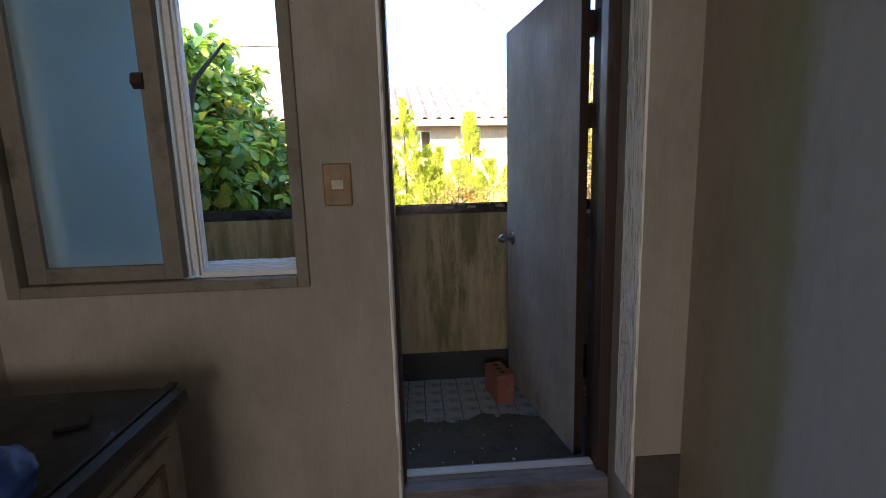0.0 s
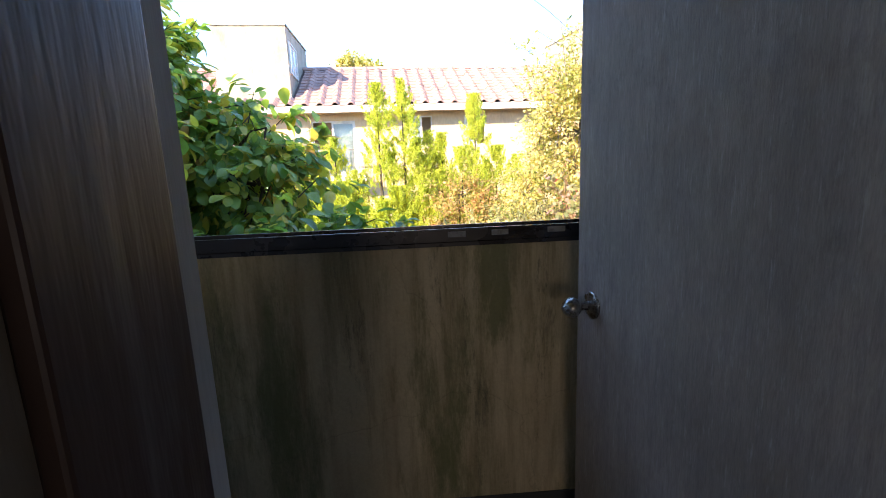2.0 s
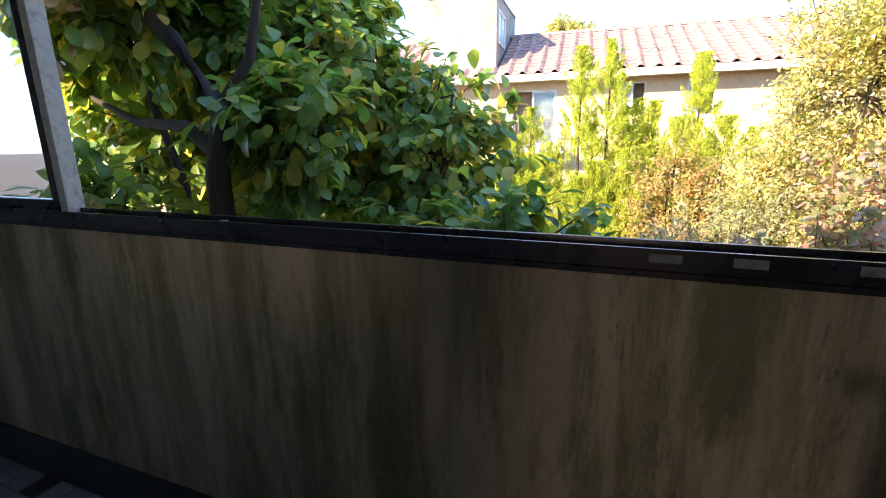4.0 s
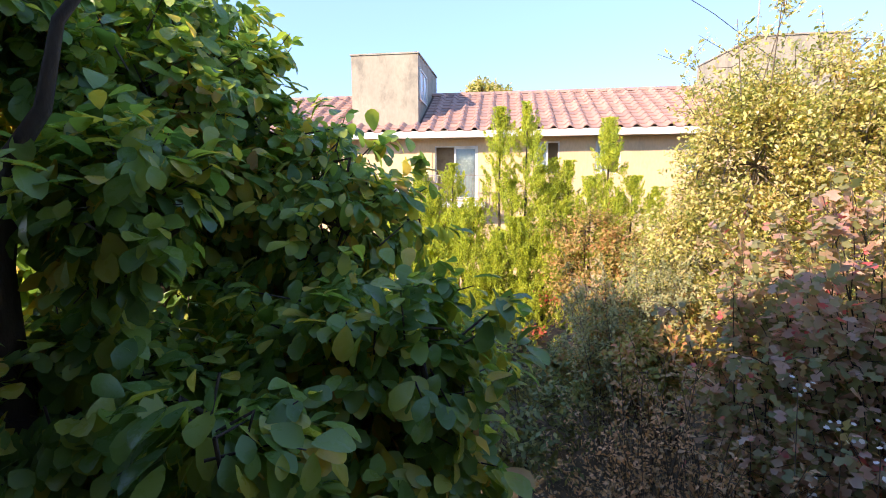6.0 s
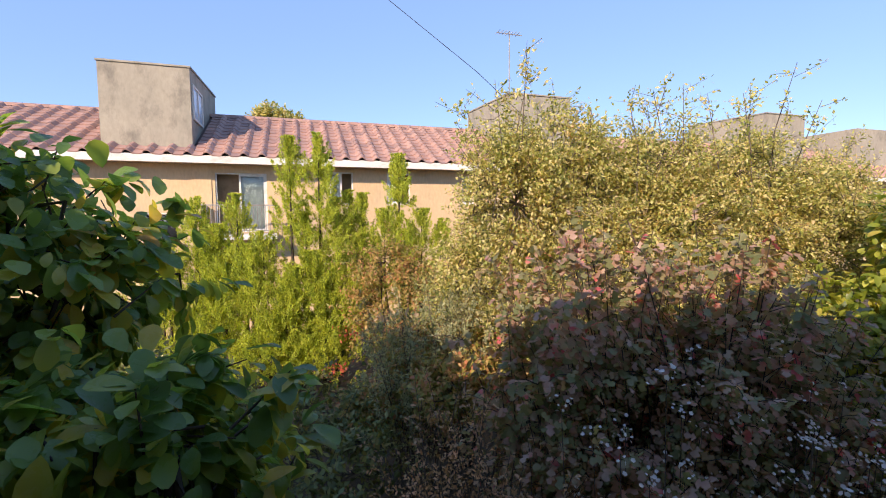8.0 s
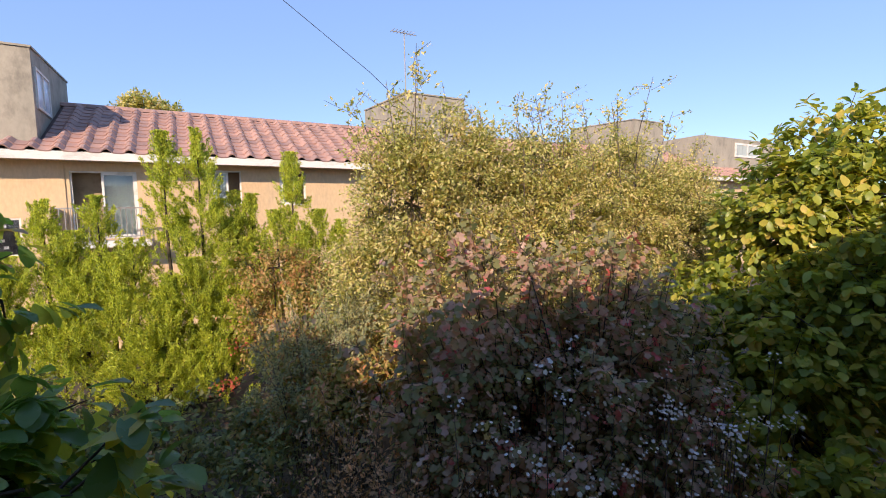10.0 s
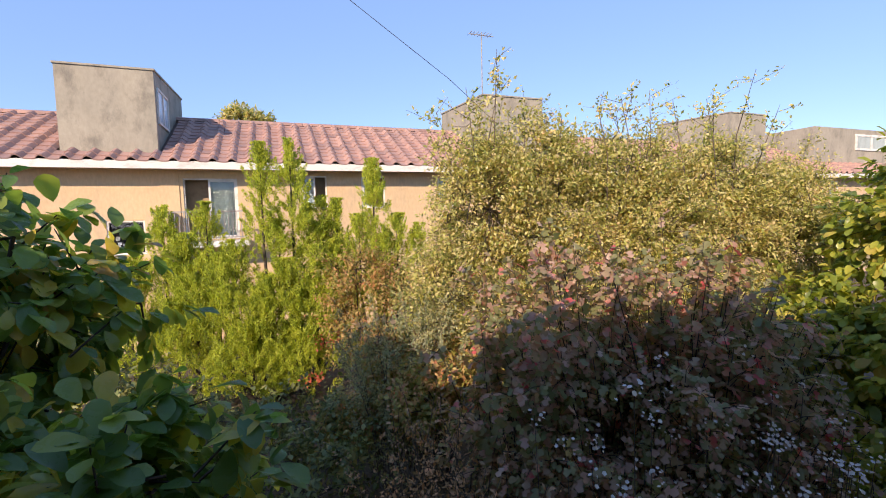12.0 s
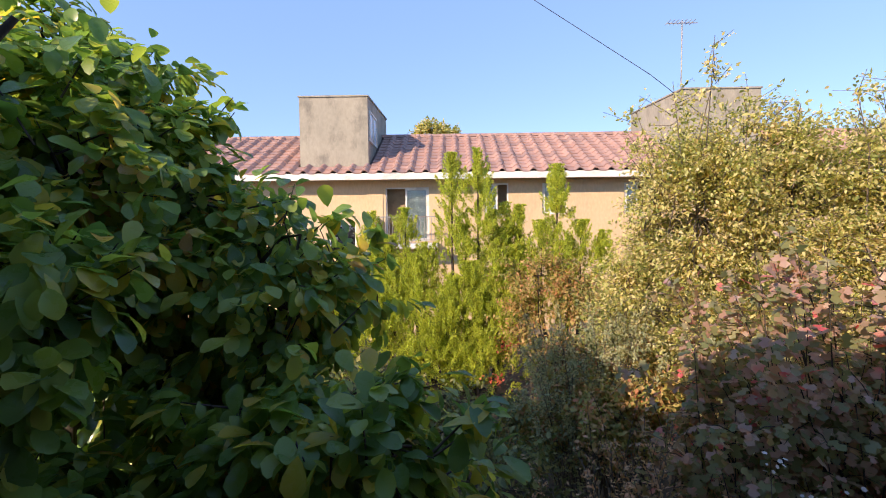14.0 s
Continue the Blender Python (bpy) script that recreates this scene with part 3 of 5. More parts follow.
def window_room():
    w = base("window_1", pose(0, 0, 0), "sliding window in dirty casing with one frosted sash", "window", kind="structure")
    bm = bmesh.new()
    x0, x1, z0, z1 = -1.105, -0.24, 0.985, 2.05
    for q in ((x0, x0 + 0.038, z0, z1), (x1 - 0.036, x1, z0, z1), (x0 + 0.038, x1 - 0.036, z0, z0 + 0.034), (x0 + 0.038, x1 - 0.036, z1 - 0.036, z1)):
        box(q[0], q[1], WALL - 0.016, WALL + 0.03, q[2], q[3], 0.004, bm)
    part("casing", bm, "casing", w)
    s = part("sash", ring_frame(-1.062, -0.618, 1.021, 2.012, WALL + 0.012, WALL + 0.044, 0.054, 0.046), "casing", w, "dirty brown-grey sash with frosted glass")
    p = part("pane", box(-1.007, -0.673, WALL + 0.026, WALL + 0.031, 1.068, 1.957), "frosted", s, "pale blue frosted glass")
    p.visible_shadow = False
    part("latch", extrude([(WALL - 0.004, 1.585), (WALL + 0.012, 1.57), (WALL + 0.012, 1.615), (WALL + 0.002, 1.61)], -0.69, -0.66), "frame_wood", s, "dark sash latch")
    s2 = part("sash", ring_frame(-1.03, -0.575, 1.036, 2.012, WALL + 0.062, WALL + 0.09, 0.038, 0.04), "alu", w, "white aluminium sash pushed open")
    p2 = part("pane", box(-0.991, -0.613, WALL + 0.074, WALL + 0.078, 1.077, 1.973), "frosted", s2)
    p2.visible_shadow = False
    # aluminium box frame with its running tracks
    bm = bmesh.new()
    box(-1.068, -0.264, WALL + 0.031, WALL + 0.19, 1.002, 1.016, 0, bm)
    for y in (WALL + 0.034, WALL + 0.052, WALL + 0.076, WALL + 0.104, WALL + 0.135, WALL + 0.18):
        box(-0.572 if y < WALL + 0.09 else -1.06, -0.285, y, y + 0.006, 1.016, 1.034, 0.001, bm)
    box(-0.284, -0.264, WALL + 0.031, WALL + 0.19, 1.016, 2.016, 0, bm)
    box(-1.068, -1.048, WALL + 0.092, WALL + 0.19, 1.016, 2.016, 0, bm)
    for k, x in enumerate((-0.617, -0.600, -0.583)):
        box(x, x + (0.006 if k != 1 else 0.012), WALL + 0.046 + 0.003 * k, WALL + 0.060, 1.02, 2.01, 0.001, bm)
    part("track", bm, "alu", w, "white aluminium window track")
    # lumpy white mortar on the outer sill
    bm = bmesh.new()
    grid = {}
    for i in range(61):
        for j in range(13):
            x, y = -1.069 + 0.806 * i / 60, WALL + 0.191 + (OUT - WALL - 0.191 + 0.02) * j / 12
            lump = 0.016 * max(0, 1 - ((x + 0.335) ** 2 + (y - WALL - 0.27) ** 2) / 0.0016)
            edge = -0.012 if j in (0, 12) or i in (0, 60) else 0.0
            grid[i, j] = bm.verts.new((x, y, 1.016 + 0.007 * noise.noise((x * 13, y * 13, 2)) + 0.003 * noise.noise((x * 45, y * 45, 2)) + lump + edge))
    for i in range(60):
        for j in range(12):
            bm.faces.new((grid[i, j], grid[i + 1, j], grid[i + 1, j + 1], grid[i, j + 1])).smooth = True
    part("sill", bm, "cloth", w, "lumpy white mortar sill")


def balcony():
    setting("balcony_floor", box(-2.75, 1.62, OUT, PAR, -0.15, 0.028), "grout", "dirty balcony floor slab", "floor")
    setting("parapet", box(-2.9, 1.77, PAR, PAR + 0.12, GROUND, 1.085), "parapet", "stained cement balcony parapet streaked with algae", "parapet")
    setting("baseboard", box(-2.75, 1.62, PAR - 0.006, PAR, 0.028, 0.215, 0.002), "parapet_base", "black painted damp band at the parapet foot", "baseboard")
    r = base("handrail", pose(0, 0, 0), "dark bronze sliding window track on the parapet", "window track", kind="structure")
    z = 1.085
    y = PAR - 0.004
    out = [(y, z), (y, z + 0.012), (y + 0.003, z + 0.014), (y + 0.003, z + 0.054), (y + 0.010, z + 0.054), (y + 0.012, z + 0.042), (y + 0.060, z + 0.042), (y + 0.062, z + 0.058), (y + 0.072, z + 0.058), (y + 0.074, z + 0.030), (y + 0.100, z + 0.030), (y + 0.100, z)]
    part("track", extrude(out, -2.75, 1.62), "rail", r)
    for x, wd, zz in ((0.293, 0.055, 1.122), (0.425, 0.052, 1.123), (0.60, 0.055, 1.124)):
        part("tape", box(x - wd / 2, x + wd / 2, y + 0.0015, y + 0.0038, zz - 0.009, zz + 0.008, 0.001), "tape", r, "grey tape scrap")
    part("clip", box(-0.786, -0.77, y + 0.012, y + 0.03, z + 0.0425, z + 0.054, 0.001), "tape", r)
    # glazed sash left standing at the far end of the track
    s = base("window_3", pose(0, 0, 0), "dark bronze glazed sash on the balcony track", "window", kind="structure")
    part("sash", ring_frame(-2.7, -1.482, z + 0.035, 2.28, PAR + 0.03, PAR + 0.06, 0.05, 0.05), "rail", s)
    part("edge_board", box(-1.4815, -1.445, PAR + 0.022, PAR + 0.075, z + 0.035, 2.28, 0.003), "switch_white", s, "pale painted board along the sash")
    pane = part("pane", box(-2.649, -1.533, PAR + 0.043, PAR + 0.047, z + 0.086, 2.229), "clear", s)
    pane.visible_shadow = False
    # end walls, lid and the beam over the opening
    setting("wall_balcony_west", box(-2.9, -2.75, OUT, PAR, -0.15, 2.4), "facade", "cement end wall of the balcony", "wall")
    setting("wall_balcony_east", box(1.62, 1.77, OUT, PAR, -0.15, 2.4), "facade", "cement end wall of the balcony", "wall")
    setting("ceiling_balcony", box(-2.9, 1.77, OUT, PAR + 0.15, 2.4, 2.5), "ceiling", "aged painted balcony ceiling", "ceiling")
    g = base("window_2", pose(0, 0, 0), "dark framed frosted glazing at the balcony end", "window", kind="structure")
    # frosted door of the next room, on the wall beside the open leaf
    fr = ring_frame(1.0, 1.58, 0.06, 2.1, OUT + 0.002, OUT + 0.05, 0.06)
    box(1.06, 1.52, OUT + 0.002, OUT + 0.05, 0.98, 1.05, 0.003, fr)
    part("frame", fr, "frame_wood", g)
    for a, b in ((0.12, 0.98), (1.05, 2.04)):
        part("pane", box(1.06, 1.52, OUT + 0.02, OUT + 0.026, a, b), "frosted", g, "pale frosted glass")
    setting("wall_next_room", sheet(ROOM_E + 0.15, 1.77, -0.15, 2.4, OUT - 0.12, OUT, [(1.0, 1.58, 0.06, 2.1)]), "facade", "cement balcony wall of the next room", "wall")
    setting("wall_next_west", box(-2.9, ROOM_W - 0.15, OUT - 0.12, OUT, -0.15, 2.4), "facade", "cement balcony wall beyond the window", "wall")


def own_building():
    """The rest of the house that the balcony belongs to: walls below and to both sides, and the unseen roof with its
    eave, shaped for the shade it casts.
    """
    b = base("house", pose(0, 0, 0), "cement apartment house that carries the balcony", "building", kind="structure")
    part("wall", box(1.77, 30, PAR, PAR + 0.15, GROUND, 2.75), "house_wall", b)
    # Unseen west end, cut short to let the sun reach the trees.
    part("wall", box(-3.9, -2.903, PAR, PAR + 0.15, GROUND, 2.75), "house_wall", b)
    part("wall", box(-3.9, 30, -8.2, -8.0, GROUND, 2.75), "house_wall", b)
    part("wall", box(-4.1, -3.9, -8.2, PAR + 0.15, GROUND, 2.75), "house_wall", b)
    part("wall", box(30, 30.2, -8.2, PAR + 0.15, GROUND, 2.75), "house_wall", b)
    part("wall", box(-2.903, 1.77, PAR, PAR + 0.15, 2.502, 2.75), "house_wall", b)
    # Eave reach and height are chosen for the shade line on the garden.
    eave = PAR + 0.6
    part("roof", extrude([(-8.6, 2.752), (eave, 2.752), (eave, 3.03), (-2.75, 4.5), (-8.6, 3.03)], -4.2, 30.8), "roof_under", b, "unseen dark tiled roof, its broad eave set to shade the garden")


def kitchen_unit():
    """A low sink unit in the corner under the window."""
    u = base("sink_cabinet", pose(-0.83, 0.42, 0.0), "cream sink cabinet with brown-edged door and dull steel top", "cabinet")
    part("body", box(-0.33, 0.29, -0.62, 0.78, 0.0, 0.735, 0.006), "cabinet", u)
    top = box(-0.345, 0.325, -0.64, 0.80, 0.735, 0.80, 0.026)
    part("worktop", top, "steel", u, "dull grey steel sink top with raised rim")
    rim = box(0.275, 0.297, -0.63, 0.79, 0.80, 0.808, 0.003)
    box(-0.34, -0.32, -0.63, 0.79, 0.80, 0.83, 0.003, rim)
    part("rim", rim, "steel", u)
    for y0, y1 in ((0.10, 0.72), (-0.58, 0.06)):
        d = part("door", box(0.291, 0.305, y0, y1, 0.06, 0.70, 0.004), "cabinet", u)
        t = bmesh.new()
        for a in ((y0 + 0.05, y1 - 0.05, 0.645, 0.66), (y0 + 0.05, y1 - 0.05, 0.12, 0.135), (y0 + 0.05, y0 + 0.065, 0.135, 0.645), (y1 - 0.065, y1 - 0.05, 0.135, 0.645)):
            box(0.3055, 0.311, a[0], a[1], a[2], a[3], 0.002, t)
        part("molding", t, "trim_brown", d, "dark brown raised edging")
        part("handle", box(0.3055, 0.325, y1 - 0.13, y1 - 0.085, 0.50, 0.59, 0.006), "knob", d)
    bag = bmesh.new()
    bmesh.ops.create_icosphere(bag, subdivisions=4, radius=0.085)
    for v in bag.verts:
        n = noise.noise(v.co * 22) * 0.02 + noise.noise(v.co * 60 + Vector((3, 1, 2))) * 0.012
        v.co = v.co * (1 + n * 9)
        v.co.z = max(v.co.z * 0.8, -0.045)
    for f in bag.faces:
        f.smooth = True
    ob = tagged(put("plastic_bag", bag, "blue_bag"), "crumpled blue plastic bag lying on the sink top", "bag")
    ob.matrix_basis = pose(-0.60, 0.74, 0.853)
    # Black slab added to stand for a dark notch in the sink top.
    ext = box(-0.03, 0.03, -0.02, 0.02, 0.0, 0.010, 0.002)
    ob = tagged(put("sink_notch", ext, "parapet_base"), "thin black slab standing for a dark notch in the sink top", "dish")
    ob.matrix_basis = pose(-0.66, 1.03, 0.80, 0, 0, 25)


def light_switch():
    s = base("light_switch", pose(-0.139, WALL - 0.001, 1.288), "old brown light switch plate with ivory rocker on the wall", "light switch")
    part("plate", box(-0.041, 0.041, -0.010, 0.0, -0.062, 0.062, 0.004), "switch", s)
    part("rocker_frame", box(-0.017, 0.017, -0.0125, -0.0105, -0.013, 0.013, 0.001), "switch_white", s)
    part("rocker", box(-0.005, 0.011, -0.017, -0.0127, -0.007, 0.007, 0.0015), "switch_white", s, "ivory rocker")


def brick():
    """A perforated brick on edge that props the door."""
    b = base("brick", pose(0.535, 2.52, 0.034, 0, 0, 12), "red brick with three holes propping the door", "brick")
    w, l, h = 0.05, 0.10, 0.165
    body = box(-w, w, -l, l, 0.0, h, 0.004)
    part("body", body, "brick", b)
    # Holes are discs on the uncut face, their inner shade in the colour.
    for y in (-0.052, 0.0, 0.052):
        part("hole", lathe([(0.017, 0.0), (0.0165, 0.0006)], "z", 18, (0, y, h + 0.0002)), "hole", b, "dark round disc painted as the shade inside a hole")


def floor_tiles():
    near = bmesh.new()
    box(-0.0475, 0.0475, -0.0475, 0.0475, 0.0, 0.007, 0.0012, near)
    me = bpy.data.meshes.new("tile")
    near.to_mesh(me)
    near.free()
    me.materials.append(M["tile"])
    parent = bpy.data.objects["balcony_floor"]
    rest = bmesh.new()
    rng = random.Random(4)
    for i in range(43):
        for j in range(10):
            x, y = -2.70 + 0.1 * i + 0.052, OUT + 0.06 + 0.1 * j + 0.06
            if y > PAR - 0.05 or rng.random() < 0.02:
                continue
            if -0.6 < x < 0.85:
                ob = new("tile", me)
                ob.parent = parent
                ob.matrix_basis = pose(x, y, 0.0275 + rng.uniform(0, 0.0012), rng.uniform(-0.4, 0.4), rng.uniform(-0.4, 0.4), rng.uniform(-0.5, 0.5))
            else:
                box(x - 0.0475, x + 0.0475, y - 0.0475, y + 0.0475, 0.0275, 0.0345, 0, rest)
    tagged(put("tile_field", rest, "tile", parent), "pale square balcony tiles", kind="stuff")
    # caked dirt over the tiles near the door
    bm = bmesh.new()
    nx, ny = 90, 34
    grid = {}
    for i in range(nx + 1):
        for j in range(ny + 1):
            x, y = -0.5 + 1.9 * i / nx, OUT + 0.012 + 0.66 * j / ny
            edge = 0.50 + 0.10 * noise.noise((x * 3.2, 2.0, 0)) + 0.05 * noise.noise((x * 11, 5.0, 0)) + 0.03 * noise.noise((x * 31, y * 20, 0))
            t = (edge - (y - OUT)) / 0.05
            z = 0.033 + 0.006 * max(-1.5, min(1.0, t)) + 0.004 * noise.noise((x * 18, y * 18, 1)) + 0.003 * noise.noise((x * 50, y * 50, 1))
            grid[i, j] = bm.verts.new((x, y, z))
    for i in range(nx):
        for j in range(ny):
            bm.faces.new((grid[i, j], grid[i + 1, j], grid[i + 1, j + 1], grid[i, j + 1])).smooth = True
    tagged(put("dirt", bm, "dirt"), "caked dark dirt spread over the balcony tiles", "dirt", kind="stuff")
    bits = bmesh.new()
    for k in range(22):
        x, y = rng.uniform(0.0, 0.62), OUT + abs(rng.gauss(0, 0.28)) + 0.1
        if y > PAR - 0.1:
            continue
        s = rng.uniform(0.002, 0.009)
        own = box(-s, s, -s * rng.uniform(0.3, 1), s * rng.uniform(0.3, 1), 0, s * 0.5)
        bmesh.ops.transform(own, matrix=pose(x, y, 0.036, rng.uniform(-20, 20), rng.uniform(-20, 20), rng.uniform(0, 180)), verts=own.verts[:])
        join(bits, own)
    tagged(put("debris", bits, "cloth"), "pale crumbs of fallen paint on the dirt", "debris", kind="stuff")


# ---- the row of houses across the garden ----
def sliding_window(parent, x0, x1, z0, z1, open_left, y=0.0):
    """A two-leaf window in the wall plane: frame, sashes, panes and what is dim behind them."""
    w = part("window", ring_frame(x0, x1, z0, z1, y + 0.04, y + 0.14, 0.05, bevel=0), "white_paint", parent, "white framed sliding window")
    mid = (x0 + x1) / 2 - 0.09 if open_left else (x0 + x1) / 2
    lo, hi = (mid, x1 - 0.05) if open_left else (x0 + 0.05, mid + 0.05)
    part("sash", ring_frame(lo, hi, z0 + 0.05, z1 - 0.05, y + 0.06, y + 0.1, 0.07, bevel=0), "white_paint", w)
    part("pane", box(lo + 0.07, hi - 0.07, y + 0.078, y + 0.084, z0 + 0.12, z1 - 0.12), "clear", w)
    part("blind", box(lo + 0.03, hi - 0.03, y + 0.16, y + 0.17, z0 + 0.05, z1 - 0.05), "curtain", w, "pale blind behind the glass")
    room = bmesh.new()
    box(x0 - 0.4, x1 + 0.4, y + 0.55, y + 0.65, z0 - 0.6, z1 + 0.3, 0, room)
    box(x0 - 0.5, x0 - 0.4, y + 0.25, y + 1.7, z0 - 0.6, z1 + 0.3, 0, room)
    box(x1 + 0.4, x1 + 0.5, y + 0.25, y + 1.7, z0 - 0.6, z1 + 0.3, 0, room)
    box(x0 - 0.4, x1 + 0.4, y + 0.25, y + 1.6, z1 + 0.2, z1 + 0.3, 0, room)
    part("room_lining", room, "window_dark", w, "dim brown room behind the window")
    return w


def barrel_tile():
    """One roof tile: a high roll beside a shallow pan, with a lip at its foot."""
    bm = bmesh.new()
    prof = [(-0.31, 0.018), (-0.20, 0.0), (-0.06, 0.0), (0.0, 0.022), (0.05, 0.095), (0.115, 0.140), (0.185, 0.130), (0.25, 0.075), (0.31, 0.018)]
    rows = []
    for v, lift in ((0.0, 0.035), (0.46, 0.0)):
        rows.append([bm.verts.new((u, v, z + lift)) for u, z in prof])
    rows.insert(0, [bm.verts.new((u, 0.0, z - 0.01)) for u, z in prof])
    for a, b in zip(rows, rows[1:]):
        for k in range(len(prof) - 1):
            bm.faces.new((a[k], a[k + 1], b[k + 1], b[k]))
    me = bpy.data.meshes.new("roof_tile")
    bm.to_mesh(me)
    bm.free()
    me.materials.append(M["roof_tile"])
    return me


def row_house():
    U0, U1 = -26.0, 62.0
    b = base("apartment_building", pose(-4.16, 21.35, 0, 0, 0, 4.5), "long peach-painted row house with clay tiled roof", "building")
    doors = [(0.0, 1.83, 1.12, 3.39), (14.0, 15.87, 1.12, 3.40), (-14.0, -12.13, 1.12, 3.40)]
    wins = [(4.17, 5.17, 2.2, 3.52), (6.59, 7.6, 2.2, 3.52), (10.0, 11.05, 2.2, 3.5), (18.5, 19.5, 2.2, 3.5), (-8.2, -7.2, 2.2, 3.5), (24.0, 25.0, 2.2, 3.5), (38.0, 39.0, 2.2, 3.5)]
    low = [(-2.45, -1.28, 0.66, 1.88)]
    wall = part("wall", sheet(U0, U1, GROUND, 3.8, 0.0, 0.22, doors + wins + low), "house_wall", b, "sunlit peach painted wall")
    part("pilaster", box(-0.75, -0.12, -0.03, 0.0, GROUND, 3.74, 0), "house_wall", b)
    part("wall", box(U0, U1, 8.6, 8.8, GROUND, 3.8), "house_wall", b)
    part("wall", box(U0 - 0.2, U0, 0.0, 8.8, GROUND, 3.8), "house_wall", b)
    part("wall", box(U1, U1 + 0.2, 0.0, 8.8, GROUND, 3.8), "house_wall", b)
    for d in doors:
        sliding_window(b, *d, True)
        # balcony with its railing
        s = part("balcony", box(d[0] - 0.9, d[1] + 0.35, -1.0, -0.002, 0.86, 1.06, 0), "white_paint", b, "pale balcony slab")
        part("pier", box(d[0] - 1.0, d[0] - 0.35, -1.02, -0.003, GROUND, 2.17, 0), "house_wall", b, "pale rendered pier beside the balcony")
        r = part("railing", box(d[0] - 0.33, d[1] + 0.3, -0.99, -0.95, 2.11, 2.16), "metal_grey", b, "grey metal balcony railing")
        part("bottom_rail", box(d[0] - 0.33, d[1] + 0.3, -0.985, -0.955, 1.18, 1.215), "metal_grey", r)
        n = 17
        for k in range(n + 1):
            x = d[0] - 0.31 + (d[1] - d[0] + 0.58) * k / n
            part("baluster", box(x - 0.012, x + 0.012, -0.982, -0.958, 1.216, 2.109), "metal_grey", r)
    for w in wins:
        sliding_window(b, *w, False)
    lw = part("window", ring_frame(-2.45, -1.28, 0.66, 1.88, 0.03, 0.12, 0.06, bevel=0), "white_paint", b, "white framed stair window with papers pasted inside")
    part("pane", box(-2.39, -1.34, 0.07, 0.076, 0.72, 1.82), "clear", lw)
    # Black panel: the darkness behind the pane is put into its colour.
    part("room_lining", box(-2.6, -1.1, 0.6, 0.7, 0.4, 2.1), "parapet_base", lw)
    rng = random.Random(7)
    for k in range(9):
        x, z = rng.uniform(-2.25, -1.5), rng.uniform(0.85, 1.6)
        part("paper", box(x, x + 0.12, 0.078, 0.081, z, z + 0.09), "paper", lw)
    # roof
    ez, rz, ev, rv = 3.93, 6.28, -0.7, 4.0
    slope = math.atan2(rz - ez, rv - ev)
    length = math.hypot(rz - ez, rv - ev)
    roof = part("roof", extrude([(ev, ez - 0.05), (rv, rz - 0.05), (8.7 + 0.7, ez - 0.05), (8.7 + 0.7, ez - 0.2), (rv, rz - 0.25), (ev, ez - 0.2)], U0 - 0.4, U1 + 0.4), "roof_under", b, "weathered red-brown clay tile roof")
    part("fascia", box(U0 - 0.4, U1 + 0.4, ev - 0.05, ev - 0.001, ez - 0.27, ez + 0.0), "white_paint", roof, "white painted fascia board")
    part("soffit", box(U0, U1, ev, 0.0, ez - 0.235, ez - 0.205), "soffit", roof)
    me = barrel_tile()
    rows = int(length / 0.42)
    made = 0
    towers = [(-3.62, -0.72), (12.4, 15.6), (28.6, 31.7)]
    base_bm = bmesh.new()
    base_bm.from_mesh(me)
    tv = np.array([v.co[:] for v in base_bm.verts])
    tf = [[v.index for v in f.verts] for f in base_bm.faces]
    base_bm.free()
    verts, faces = [], []
    cs, sn = math.cos(slope), math.sin(slope)
    for i in range(int((U1 - U0) / 0.62)):
        u = U0 + 0.31 + 0.62 * i
        for j in range(rows):
            s = -0.06 + (length - 0.40) * j / (rows - 1)
            v, z = ev + s * cs, ez + s * sn
            if any(a - 0.15 < u < c + 0.15 for a, c in towers) and v > -0.25:
                continue
            jig = rng.uniform(-0.012, 0.012)
            if -0.9 < u < 8.9 and made < 300:
                made += 1
                ob = new("roof_tile", me)
                ob.parent = roof
                ob.matrix_basis = pose(u + jig, v, z, math.degrees(slope), 0, rng.uniform(-1.2, 1.2))
            else:
                k = len(verts) * len(tv)
                p = tv.copy()
                q = np.stack([p[:, 0] + u + jig, v + p[:, 1] * cs - p[:, 2] * sn, z + p[:, 1] * sn + p[:, 2] * cs], 1)
                verts.append(q)
                faces += [[a + k for a in f] for f in tf]
    tm = bpy.data.meshes.new("tile_field")
    tm.from_pydata(np.concatenate(verts).tolist(), [], faces)
    tm.materials.append(M["roof_tile"])
    ob = new("tile_field", tm)
    ob.parent = roof
    tagged(ob, "rows of weathered clay roof tiles", kind="stuff")
    cap = bmesh.new()
    for i in range(int((U1 - U0) / 0.45)):
        u = U0 + 0.45 * i
        own = extrude([(rv - 0.16, rz - 0.03), (rv - 0.12, rz + 0.09), (rv, rz + 0.14), (rv + 0.12, rz + 0.09), (rv + 0.16, rz - 0.03)], u, u + 0.44)
        join(cap, own)
    part("ridge_cap", cap, "roof_tile", roof)
    # stair towers that stand through the roof
    for x0, x1, top, win in ((-3.62, -0.72, 7.22, True), (12.4, 15.6, 7.30, False), (28.6, 31.7, 7.45, False)):
        t = part("stair_tower", extrude([(0.1, 3.0), (5.5, 3.0), (5.5, top + 0.3), (0.1, top)], x0, x1), "tower_wall", b, "grey rendered stair tower with a streaked flat top")
        part("coping", extrude([(0.06, top), (5.54, top + 0.303), (5.54, top + 0.37), (0.06, top + 0.065)], x0 - 0.04, x1 + 0.04), "tower_wall", t)
